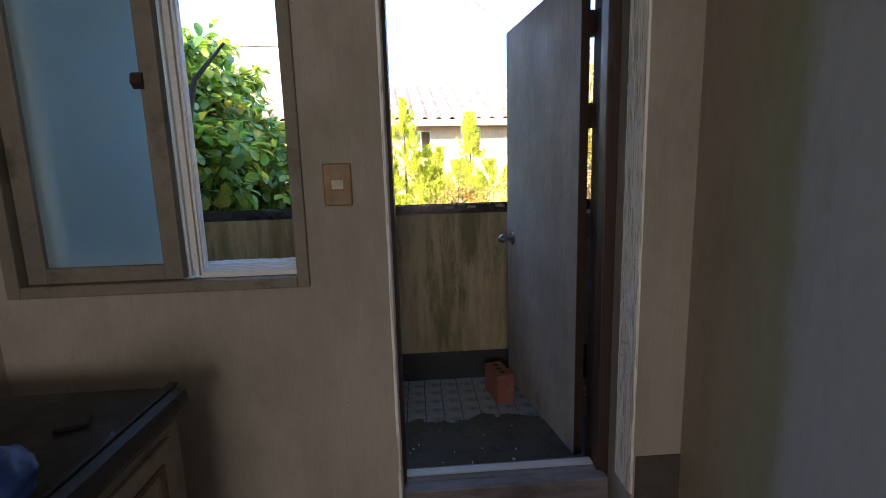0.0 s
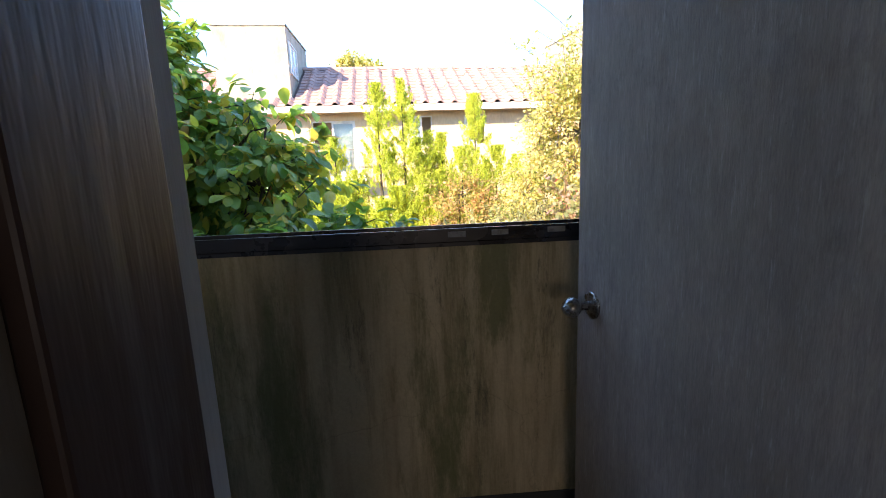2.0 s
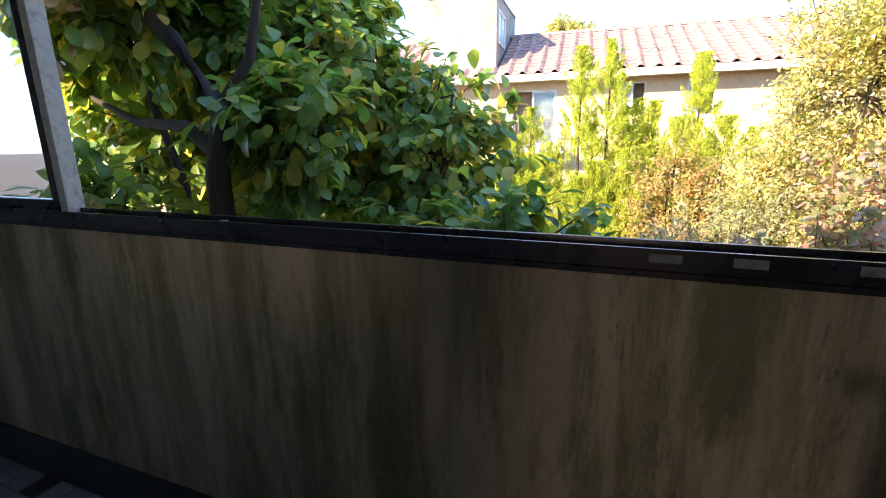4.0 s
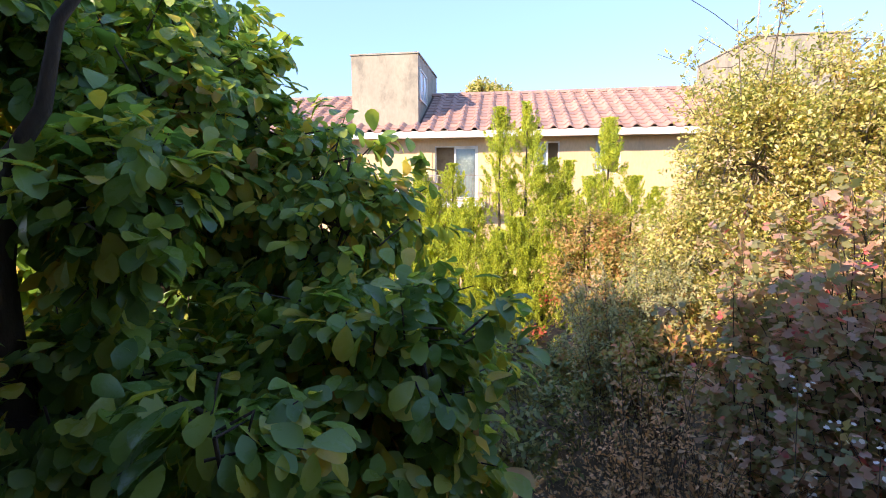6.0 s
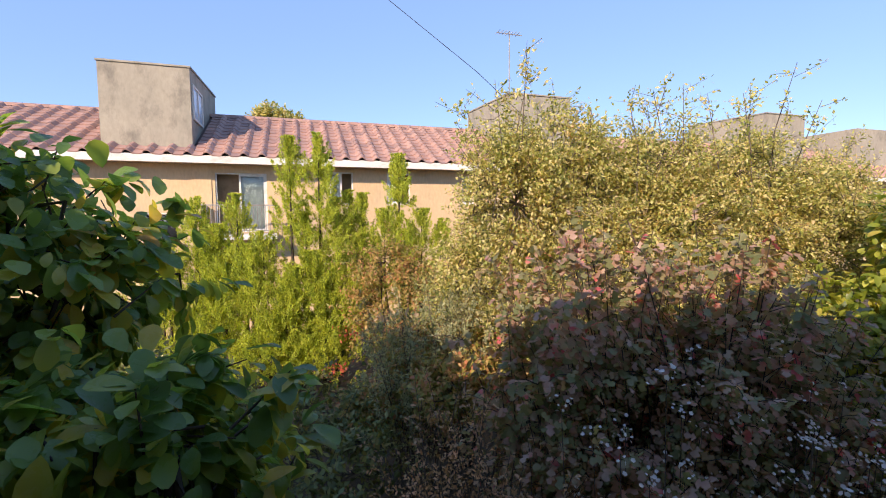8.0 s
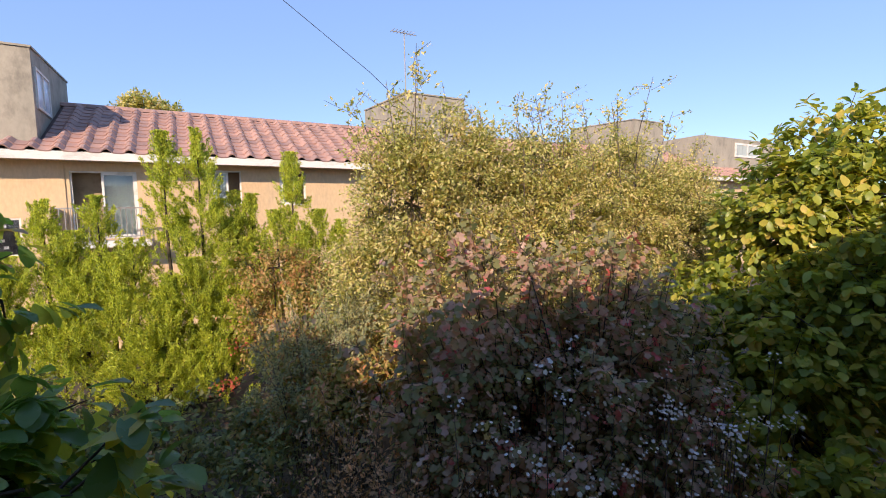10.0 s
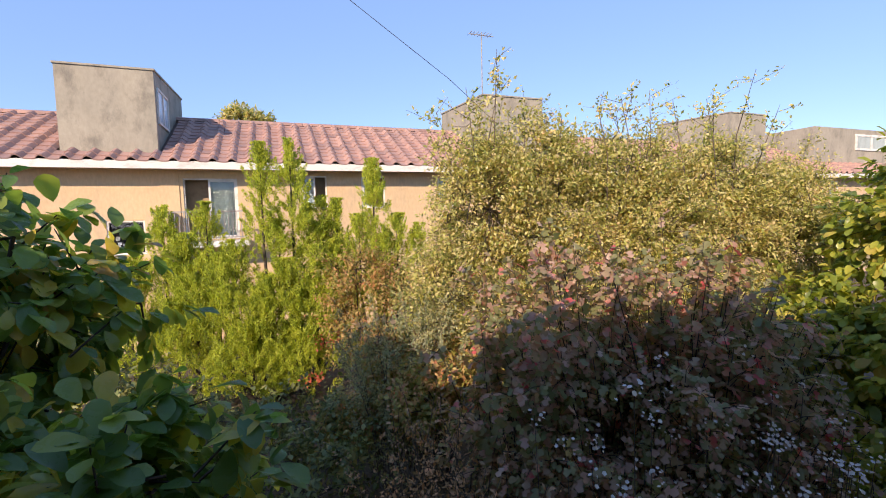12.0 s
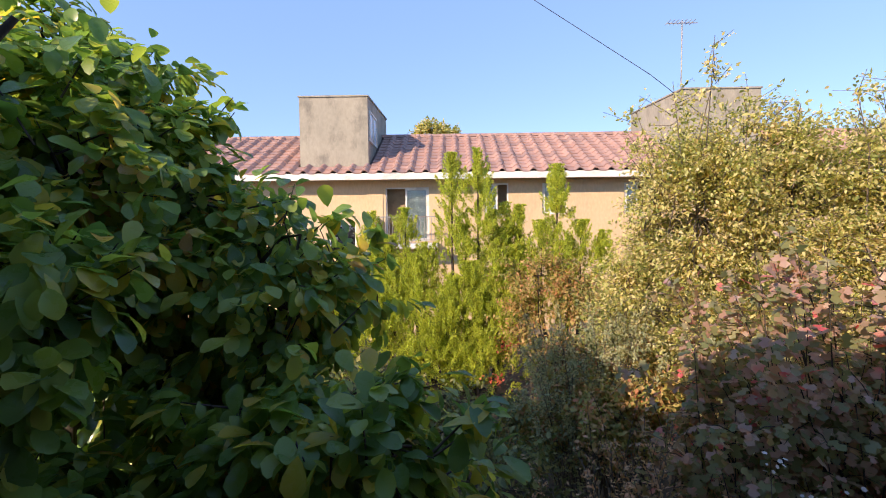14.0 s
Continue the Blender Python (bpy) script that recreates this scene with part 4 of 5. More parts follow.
        if win:
            fr = bmesh.new()
            for q in ((0.35, 0.43, 5.40, 6.72), (2.02, 2.10, 5.40, 6.72), (1.19, 1.26, 5.48, 6.64), (0.43, 2.02, 5.40, 5.48), (0.43, 2.02, 6.64, 6.72)):
                box(x1 - 0.002, x1 + 0.06, q[0], q[1], q[2], q[3], 0, fr)
            part("window_frame", fr, "white_paint", t, "white window frame")
            part("pane", box(x1 + 0.004, x1 + 0.02, 0.43, 2.02, 5.48, 6.64), "sky_glazing", t, "opaque pale pane coloured like reflected sky")
    d = part("roof_house", box(38.0, 52.0, 1.0, 5.0, 4.4, 7.3), "tower_wall", b, "low rendered roof house with a white window")
    dw = part("window", ring_frame(42.6, 46.4, 5.8, 6.95, 0.93, 1.0, 0.16, bevel=0), "white_paint", d)
    part("mullion", box(44.4, 44.6, 0.93, 1.0, 5.96, 6.79), "white_paint", dw)
    part("pane", box(42.76, 46.24, 0.96, 0.985, 5.96, 6.79), "curtain", dw)
    # roof aerial
    a = base("tv_antenna", b.matrix_basis @ pose(14.28, 4.0, 6.2), "thin grey television aerial standing on the roof ridge", "antenna")
    part("mast", lathe([(0.035, 0.0), (0.03, 5.6)], "z", 8), "metal_grey", a)
    part("boom", box(-0.75, 0.75, -0.015, 0.015, 5.45, 5.49), "metal_grey", a)
    for k in range(7):
        x = -0.7 + 0.2 * k
        part("element", box(x - 0.012, x + 0.012, -0.3, 0.3, 5.5, 5.52), "metal_grey", a)


def overhead_cable():
    pts = [Vector((-6.5, 10.0, 12.0)), Vector((1.45, 11.0, 5.39)), Vector((2.95, 11.0, 4.35)), Vector((3.9, 11.1, 3.62)), Vector((5.3, 10.7, 2.3))]
    first = pts[1] + (pts[1] - pts[2]) * 3.0
    pts[0] = first
    bm = bmesh.new()
    tube_into(bm, pts, [0.006] * 5, 5)
    tagged(put("cable", bm, "wire"), "thin black overhead cable crossing the sky", "cable")


def tube_into(bm, pts, radii, seg=6):
    rings = []
    for k, (p, r) in enumerate(zip(pts, radii)):
        d = (pts[min(k + 1, len(pts) - 1)] - pts[max(k - 1, 0)]).normalized()
        a = d.orthogonal().normalized()
        c = d.cross(a)
        rings.append([bm.verts.new(p + (a * math.cos(2 * math.pi * i / seg) + c * math.sin(2 * math.pi * i / seg)) * r) for i in range(seg)])
    for a, b in zip(rings, rings[1:]):
        for i in range(seg):
            bm.faces.new((a[i], a[(i + 1) % seg], b[(i + 1) % seg], b[i])).smooth = True


# ---- plants ----
BROAD = (np.array([(0, 0, 0), (-0.13, 0.16, 0.03), (0.13, 0.16, 0.03), (0, 0.2, 0), (-0.25, 0.45, 0.06), (0.25, 0.45, 0.06), (0, 0.5, 0.0), (-0.27, 0.70, 0.05), (0.27, 0.70, 0.05), (0, 0.78, -0.04), (-0.14, 0.92, -0.05), (0.14, 0.92, -0.05), (0, 1.0, -0.10)]),
         np.array([(0, 3, 1), (0, 2, 3), (1, 3, 4), (3, 6, 4), (3, 2, 5), (3, 5, 6), (4, 6, 7), (6, 9, 7), (6, 5, 8), (6, 8, 9), (7, 9, 10), (9, 8, 11), (10, 9, 12), (9, 11, 12)]))
OVAL = (np.array([(0, 0, 0), (-0.26, 0.45, 0.06), (0, 0.5, 0), (0.26, 0.45, 0.06), (0, 1.0, -0.06)]), np.array([(0, 2, 1), (0, 3, 2), (1, 2, 4), (2, 3, 4)]))
LOBED = (np.array([(0, 0, 0), (-0.42, 0.30, 0.05), (-0.16, 0.42, 0.02), (-0.36, 0.78, 0.03), (0, 1.0, -0.08), (0.36, 0.78, 0.03), (0.16, 0.42, 0.02), (0.42, 0.30, 0.05)]),
         np.array([(0, 2, 1), (0, 7, 6), (0, 6, 2), (2, 4, 3), (2, 6, 4), (6, 5, 4)]))
SPRAY = (np.array([(0, 0, 0), (-0.16, 0.35, 0.04), (0.16, 0.35, -0.04), (0, 1.0, 0)]), np.array([(0, 2, 1), (1, 2, 3)]))
ROUND = (OVAL[0] * np.array((1.2, 1.0, 1.3)), OVAL[1])
BROAD = (BROAD[0] * np.array((1.08, 1.0, 1.15)), BROAD[1])
STAR = (np.array([(0, 0, 0), (0.5, 0, 0.1), (0.15, 0.48, 0.1), (-0.4, 0.3, 0.1), (-0.4, -0.3, 0.1), (0.15, -0.48, 0.1)]), np.array([(0, 1, 2), (0, 2, 3), (0, 3, 4), (0, 4, 5), (0, 5, 1)]))


def unit(a):
    return a / np.maximum(np.linalg.norm(a, axis=1, keepdims=True), 1e-6)


def foliage(name, shape, at, axis, normal, size, material, parent, label=""):
    """Many small blades in one mesh: each has its own place, axis, facing and size."""
    tv, tf = shape
    n = len(at)
    y = unit(axis)
    x = unit(np.cross(y, normal))
    z = np.cross(x, y)
    co = at[:, None] + size[:, None, None] * (tv[None, :, 0, None] * x[:, None] + tv[None, :, 1, None] * y[:, None] + tv[None, :, 2, None] * z[:, None])
    tri = (tf[None] + (np.arange(n) * len(tv))[:, None, None]).reshape(-1)
    me = bpy.data.meshes.new(name)
    me.vertices.add(n * len(tv))
    me.vertices.foreach_set("co", co.reshape(-1))
    me.loops.add(len(tri))
    me.loops.foreach_set("vertex_index", tri.astype(np.int32))
    me.polygons.add(len(tri) // 3)
    me.polygons.foreach_set("loop_start", np.arange(0, len(tri), 3, dtype=np.int32))
    me.update(calc_edges=True)
    me.materials.append(M[material])
    ob = new(name, me)
    ob.parent = parent
    return tagged(ob, label)


def in_lobe(rng, lobe, n, inner=0.45):
    """Points in an ellipsoid, denser towards its skin; lobe: x, y, z, rx, ry, rz."""
    d = unit(rng.normal(size=(n, 3)))
    r = (inner ** 3 + (1 - inner ** 3) * rng.random(n)) ** (1 / 3)
    bulge = np.array([1 + 0.42 * noise.noise(Vector(v) * 2.1 + Vector(lobe[:3])) + 0.26 * noise.noise(Vector(v) * 6 + Vector(lobe[:3])) for v in d])
    return np.array(lobe[:3]) + d * (r * bulge)[:, None] * np.array(lobe[3:6]), d


def plant(name, root, lobes, twigs, leaves, size, shape, leaf, bark, label, category="tree", seed=1, trunk=0.1, stems=(), droop=0.2, twig_len=0.45, up=0.6, inner=0.6, fork=0.45, spread=0.5, group="", tip=0.0, gap_scale=1.7, gap=-0.12, face=0.55):
    """A woody plant: stems and limbs from the root to each lobe, twigs to its skin, leaves along the twigs."""
    rng = np.random.default_rng(seed)
    ob = base(name, pose(*root), label, category, group)
    o = Vector(root)
    wood = bmesh.new()
    tips, ways, inners, outs = [], [], [], []
    total = sum(l[3] * l[4] * l[5] for l in lobes)
    roots = stems or [(0, 0)]
    for li, lobe in enumerate(lobes):
        c = Vector(lobe[:3]) - o
        s = roots[li % len(roots)]
        foot = Vector((s[0], s[1], 0))
        knee = foot.lerp(c, fork) + Vector((rng.normal() * 0.08, rng.normal() * 0.08, 0.25 * abs(c.z - foot.z) * 0.4))
        k2 = knee.lerp(c, 0.5) + Vector(rng.normal(size=3) * 0.12)
        tube_into(wood, [foot - Vector((0, 0, 0.1)), foot.lerp(knee, 0.5) + Vector(rng.normal(size=3) * 0.05), knee, k2, c], [trunk, trunk * 0.85, trunk * 0.7, trunk * 0.5, trunk * 0.3], 8)
        n = max(6, int(twigs * lobe[3] * lobe[4] * lobe[5] / total))
        p, d = in_lobe(rng, lobe, n, inner)
        # leave gaps, so that the crown breaks up into boughs
        keep = np.array([noise.noise(Vector(a) * gap_scale) + 0.45 * noise.noise(Vector(a) * gap_scale * 2.7) > gap for a in p])
        p, d = p[keep] - np.array(root), d[keep]
        n = len(p)
        # secondary limbs
        hubs = []
        for k in range(min(14, max(4, n // 14))):
            q = Vector(p[k]).lerp(c, 0.35)
            m = c.lerp(q, 0.5) + Vector(rng.normal(size=3) * 0.1)
            tube_into(wood, [c, m, q], [trunk * 0.28, trunk * 0.2, trunk * 0.12], 5)
            hubs.append(q)
        h = np.array(hubs)
        for a, w in zip(p, d):
            hub = h[np.argmin(((h - a) ** 2).sum(1))]
            tips.append(a)
            ways.append(unit((0.6 * unit((a - hub)[None]) + w[None] * 0.6 + rng.normal(size=(1, 3)) * 0.35))[0])
            inners.append(hub)
            outs.append(w)
    tips, ways, inners, outs = np.array(tips), np.array(ways), np.array(inners), np.array(outs)
    start = tips - ways * twig_len
    for k in range(len(tips)):
        a, b = Vector(start[k]), Vector(tips[k])
        r = trunk * 0.045 + 0.002
        if k % 8 == 0:
            tube_into(wood, [Vector(inners[k]), Vector(inners[k]).lerp(a, 0.55) + Vector(rng.normal(size=3) * 0.05), a], [r * 2.4, r * 2, r * 1.5], 4)
        if k % 2 == 0:
            tube_into(wood, [a, b], [r * 1.4, r * 0.6], 3)
    part("trunk", wood, bark, ob)
    n = len(tips) * leaves
    f = tip + (1 - tip) * rng.random(n)
    idx = np.repeat(np.arange(len(tips)), leaves)
    at = start[idx] + ways[idx] * (f * twig_len * 1.1)[:, None] + rng.normal(size=(n, 3)) * twig_len * 0.10 * spread * 2
    side = unit(rng.normal(size=(n, 3)))
    axis = unit(ways[idx] * (0.5 + tip) + side * 0.9 + np.array([0, 0, -droop]))
    normal = unit(side * 0.45 + outs[idx] * face + np.array([0, 0, up]) + rng.normal(size=(n, 3)) * 0.25)
    sz = size * rng.uniform(0.55, 1.25, n)
    foliage("crown", shape, at, axis, normal, sz, leaf, ob)
    return ob


def spire_plant(name, root, spires, label, seed=1, material="leaf_juniper", size=0.068, per=1.1):
    """A juniper with twisting flame-shaped spires; each spire: x, y, top, bottom, radius."""
    rng = np.random.default_rng(seed)
    ob = base(name, pose(*root), label, "tree", "garden junipers")
    at, axis, nor = [], [], []
    for x, y, top, bottom, rad in spires:
        x, y, top, bottom = x - root[0], y - root[1], top - root[2], bottom - root[2]
        wood = bmesh.new()
        tube_into(wood, [Vector((x * 0.4, y * 0.4, 0)), Vector((x * 0.9, y * 0.9, bottom * 0.7)), Vector((x, y, bottom)), Vector((x, y, top - 0.15))], [0.06, 0.05, 0.04, 0.008], 6)
        part("stem", wood, "bark", ob)
        hgt = top - bottom
        # short flame-shaped tufts, swept upwards, crowd round the spire and leave gaps
        for k in range(int(74 * hgt * (0.34 + rad))):
            f = rng.random() ** 0.9
            a = rng.uniform(0, 2 * math.pi)
            gap = noise.noise(Vector((x * 1.3 + math.cos(a) * 0.8, y + math.sin(a) * 0.8, (bottom + f * hgt) * 2.1)))
            if gap < -0.30:
                continue
            r = 1.7 * rad * (1 - f) ** 0.75 * ((rng.uniform(0.45, 1.05) if k % 3 else rng.uniform(0.0, 0.4)) + 0.5 * gap)
            foot = np.array([x + math.cos(a) * r, y + math.sin(a) * r, bottom + f * hgt * 0.95])
            lean = rng.uniform(0.25, 1.3) * (1.1 - 0.85 * f)
            out = np.array([math.cos(a) * lean, math.sin(a) * lean, 1.0])
            out = out / np.linalg.norm(out)
            ln = rng.uniform(0.22, 0.55) * (0.7 + 0.5 * rad)
            m = int(95 * per)
            g = rng.random(m)
            w = 0.040 * (1.04 - g) ** 0.6
            off = rng.normal(size=(m, 3)) * w[:, None]
            p = foot + out * (g * ln)[:, None] + off
            p[:, 2] = np.minimum(p[:, 2], top + 0.05)
            at.append(p)
            axis.append(unit(out + off * 6 + rng.normal(size=(m, 3)) * 0.4))
            nor.append(unit(off * 8 + rng.normal(size=(m, 3)) * 0.5))
    at, axis, nor = np.concatenate(at), np.concatenate(axis), np.concatenate(nor)
    foliage("crown", SPRAY, at, axis, nor, size * rng.uniform(0.6, 1.2, len(at)), material, ob)
    return ob


def thicket(name, root, spread, lobes, stems, leaves, size, shape, leaf, bark, label, seed, radius=0.012, bare=0.45, droop=0.6, arch=0.25, skin=0.8, category="shrub", twigs=3):
    """A loose shrub of many thin stems that rise from the soil, arch over and carry leaves and short side twigs along their upper part."""
    rng = np.random.default_rng(seed)
    ob = base(name, pose(*root), label, category)
    o = np.array(root)
    wood = bmesh.new()
    at, axis, nor = [], [], []
    total = sum(l[3] * l[4] * l[5] for l in lobes)
    for lobe in lobes:
        n = max(4, int(stems * lobe[3] * lobe[4] * lobe[5] / total))
        tips, d = in_lobe(rng, lobe, n, skin)
        d[:, 2] = np.abs(d[:, 2])
        tips[:, 2] = np.maximum(tips[:, 2], lobe[2] - 0.3 * lobe[5])
        for p, w in zip(tips - o, d):
            foot = np.array([rng.normal() * spread + p[0] * 0.45, rng.normal() * spread * 0.5 + p[1] * 0.45, -0.05])
            mid = foot * 0.45 + p * 0.55 + np.array([0, 0, arch * abs(p[2])]) + rng.normal(size=3) * 0.1
            ts = np.linspace(0, 1, 7)[:, None]
            curve = (1 - ts) ** 2 * foot + 2 * ts * (1 - ts) * mid + ts ** 2 * p
            tube_into(wood, [Vector(c) for c in curve], [radius * (1 - 0.8 * k / 6) for k in range(7)], 4)
            runs = [(curve[int(6 * bare)], curve[-2], curve[-1], leaves // 2)]
            for k in range(twigs):
                f = rng.uniform(bare, 0.95)
                q = (1 - f) ** 2 * foot + 2 * f * (1 - f) * mid + f ** 2 * p
                e = q + unit((w + rng.normal(size=3) * 0.7)[None])[0] * rng.uniform(0.15, 0.4)
                tube_into(wood, [Vector(q), Vector(q * 0.5 + e * 0.5) + Vector((0, 0, 0.03)), Vector(e)], [radius * 0.4, radius * 0.3, radius * 0.15], 3)
                runs.append((q, q * 0.5 + e * 0.5, e, leaves // (2 * twigs)))
            for a, c, e, m in runs:
                g = rng.random(m)[:, None]
                pts = (1 - g) ** 2 * a + 2 * g * (1 - g) * c + g ** 2 * e
                side = unit(rng.normal(size=(m, 3)))
                along = unit((e - a)[None])
                at.append(pts + side * size * 0.25)
                axis.append(unit(along * 0.5 + side * 0.9 + np.array([0, 0, -droop])))
                nor.append(unit(side * 0.6 + w * 0.6 + np.array([0, 0, 0.5]) + rng.normal(size=(m, 3)) * 0.2))
    part("trunk", wood, bark, ob)
    at, axis, nor = np.concatenate(at), np.concatenate(axis), np.concatenate(nor)
    foliage("crown", shape, at, axis, nor, size * rng.uniform(0.5, 1.25, len(at)), leaf, ob)
    return ob


def garden():
    plant("broadleaf_tree", (-2.75, 5.36, GROUND), [(-2.52, 5.38, 1.9, 1.12, 0.97, 0.98), (-1.54, 5.70, 1.28, 0.9, 0.82, 0.76), (-1.01, 5.05, 0.43, 0.94, 0.85, 0.61), (-0.45, 4.87, -0.01, 0.61, 0.56, 0.52), (-3.8, 5.17, 1.51, 0.97, 0.89, 1.08), (-2.17, 4.56, -0.03, 0.89, 0.67, 0.68), (-1.3, 4.58, -0.4, 0.85, 0.59, 0.65), (-3.24, 5.74, 2.77, 0.97, 0.77, 0.65), (-2.3, 5.7, 0.6, 0.8, 0.7, 0.7), (-3.4, 6.2, 0.2, 1.1, 0.8, 1.0), (-0.4, 4.75, 0.6, 0.5, 0.42, 0.5)],
          4000, 14, 0.142, BROAD, "leaf_broad", "bark", "broad-leaved tree with glossy dark green leaves turning yellow", seed=3, gap=-0.22, trunk=0.08, stems=[(0, 0), (0.36, 0.3), (-0.5, -0.43)], droop=0.8, twig_len=0.32, up=0.65, inner=0.5, tip=0.25, gap_scale=2.3, face=0.8)
    near = plant("broadleaf_tree", (-2.1, 4.0, GROUND), [(-3.11, 4.2, 2.44, 0.83, 0.61, 0.67), (-1.64, 4.2, 1.48, 0.45, 0.39, 0.45), (-2.02, 4.2, 0.47, 0.72, 0.56, 0.5), (-1.08, 3.93, 0.15, 0.61, 0.45, 0.42), (-0.82, 3.81, 0.62, 0.34, 0.28, 0.28), (-2.74, 3.75, 0.85, 0.56, 0.45, 0.5)],
          1150, 13, 0.14, BROAD, "leaf_broad", "bark", "broad-leaved tree whose thick dark limb leans over the balcony", seed=4, gap=-0.22, trunk=0.06, stems=[(0, 0), (0.22, 0.08)], droop=0.8, twig_len=0.32, up=0.65, inner=0.5, tip=0.25, gap_scale=2.3, face=0.8)
    limb = bmesh.new()
    tube_into(limb, [Vector(p) for p in ((0, 0, -0.1), (0.04, -0.04, 2.2), (0.08, -0.08, 4.06), (0.19, -0.08, 4.44), (-0.22, 0.0, 4.85), (-0.68, 0.08, 5.19), (-1.2, 0.15, 5.71))], [0.10, 0.085, 0.07, 0.065, 0.055, 0.045, 0.03], 9)
    tube_into(limb, [Vector(p) for p in ((0.09, -0.08, 4.2), (-0.26, 0.04, 4.36), (-0.75, 0.08, 4.4), (-1.2, 0.08, 4.59))], [0.05, 0.04, 0.03, 0.015], 7)
    tube_into(limb, [Vector(p) for p in ((0.17, -0.08, 4.44), (0.38, -0.04, 4.7), (0.45, 0.0, 5.04), (0.68, 0.08, 5.34))], [0.04, 0.03, 0.022, 0.011], 7)
    part("limb", limb, "bark", near, "thick dark leaning limb")
    thicket("red_shrub", (3.58, 6.8, GROUND), 0.5, [(2.81, 7.05, 0.80, 1.12, 0.95, 1.09), (4.34, 6.97, 0.67, 1.20, 1.03, 1.00), (3.64, 6.46, -0.29, 1.63, 1.12, 1.04), (5.35, 6.80, -0.20, 1.03, 1.03, 1.04), (2.30, 6.63, -0.12, 0.77, 0.77, 0.87), (3.3, 5.9, -1.4, 1.5, 1.0, 1.0), (4.9, 6.0, -1.4, 1.3, 1.0, 1.0)],
            640, 96, 0.1, LOBED, "leaf_red", "bark", "dense shrub with drooping leaves turned dull red", 5, 0.013, 0.35, 0.8, 0.15, 0.55, twigs=5)
    plant("yellow_tree", (4.78, 10.20, GROUND), [(3.33, 10.03, 1.86, 1.29, 1.12, 1.57), (4.78, 10.37, 1.52, 1.38, 1.29, 1.57), (6.64, 10.12, 1.43, 1.55, 1.29, 1.57), (8.52, 10.29, 1.26, 1.55, 1.29, 1.57), (10.38, 9.86, 1.01, 1.55, 1.29, 1.57), (4.16, 9.52, -0.18, 1.72, 1.20, 1.22), (7.14, 9.52, -0.18, 1.89, 1.20, 1.30), (2.57, 10.37, 0.50, 0.95, 0.86, 1.13), (4.3, 10.2, 2.65, 1.35, 0.95, 1.15), (6.4, 10.2, 2.45, 1.3, 0.95, 1.1), (8.5, 10.2, 2.35, 1.5, 1.0, 1.25), (10.4, 10.2, 1.9, 1.3, 1.0, 1.2)],
          11000, 30, 0.074, OVAL, "leaf_yellow", "bark_pale", "leafy tree with small leaves turned pale yellow", seed=8, gap=-0.22, face=0.3, trunk=0.06, stems=[(-1.2, 0), (0, 0), (1.6, 0.2), (3.2, 0)], droop=0.2, twig_len=0.5, up=0.6, inner=0.5)
    plant("lime_tree", (9.0, 7.3, GROUND), [(9.0, 7.0, 1.35, 1.2, 1.2, 1.3), (9.6, 6.5, 1.75, 1.45, 1.35, 1.6), (8.2, 6.3, -0.4, 1.25, 1.1, 1.35), (9.4, 5.2, -0.3, 1.6, 1.2, 1.6), (7.9, 7.7, -0.1, 0.95, 0.95, 0.95), (7.6, 6.2, -1.5, 1.25, 1.0, 1.4), (6.7, 5.2, -2.2, 1.2, 1.0, 1.1), (8.8, 6.0, 0.5, 1.1, 0.9, 1.1)],
          3800, 12, 0.17, BROAD, "leaf_lime", "bark", "broad-leaved tree with green and yellow leaves", seed=12, trunk=0.08, stems=[(0, 0), (0.4, -0.5)], droop=0.6, twig_len=0.4, up=0.8, inner=0.5, tip=0.3, gap=-0.2, face=0.7)
    thicket("grey_shrub", (1.79, 9.69, GROUND), 0.25, [(1.62, 9.78, 0.05, 1.0, 0.77, 0.70), (2.45, 9.50, 0.15, 0.85, 0.72, 0.55), (1.05, 9.52, -0.70, 0.6, 0.7, 0.7)],
            56, 330, 0.055, OVAL, "leaf_grey", "bark_pale", "arching shrub with fine grey-green leaves", 15, 0.010, 0.25, 0.35, 0.3, 0.5, twigs=12)
    plant("orange_shrub", (1.32, 13.60, GROUND), [(1.32, 13.60, 0.55, 1.1, 0.8, 0.8), (2.32, 13.60, 0.0, 1.1, 0.8, 0.8), (0.9, 13.6, -0.6, 0.8, 0.7, 0.8)],
          640, 26, 0.09, OVAL, "leaf_orange", "bark", "shrub with small leaves turned orange and brown", "shrub", 17, 0.03, [(0, 0), (0.4, 0.1)], 0.3, 0.45, 0.5, 0.5)
    plant("orange_shrub", (1.62, 11.90, GROUND), [(1.62, 12.00, -1.12, 0.9, 0.8, 0.9), (2.32, 11.60, -0.82, 0.7, 0.7, 0.7), (1.42, 11.60, -2.02, 0.8, 0.7, 0.8)],
          520, 26, 0.085, OVAL, "leaf_orange", "bark", "low shrub with orange and yellow autumn leaves", "shrub", 18, 0.03, [(0, 0), (0.4, 0.1)], 0.3, 0.45, 0.5, 0.5)
    plant("orange_shrub", (2.25, 10.2, GROUND), [(2.35, 9.7, -0.65, 0.72, 0.6, 0.6), (1.85, 9.6, -1.2, 0.75, 0.6, 0.6), (1.2, 9.8, -1.0, 0.6, 0.5, 0.6), (2.25, 9.0, -0.6, 0.6, 0.5, 0.55), (1.65, 8.9, -0.9, 0.6, 0.5, 0.5), (0.9, 10.1, -1.6, 0.7, 0.6, 0.6)],
          1500, 24, 0.095, OVAL, "leaf_orange", "bark", "sunlit shrub with orange and golden autumn leaves", "shrub", 21, 0.03, [(0, 0), (0.3, 0.1)], 0.3, 0.45, 0.5, 0.5)
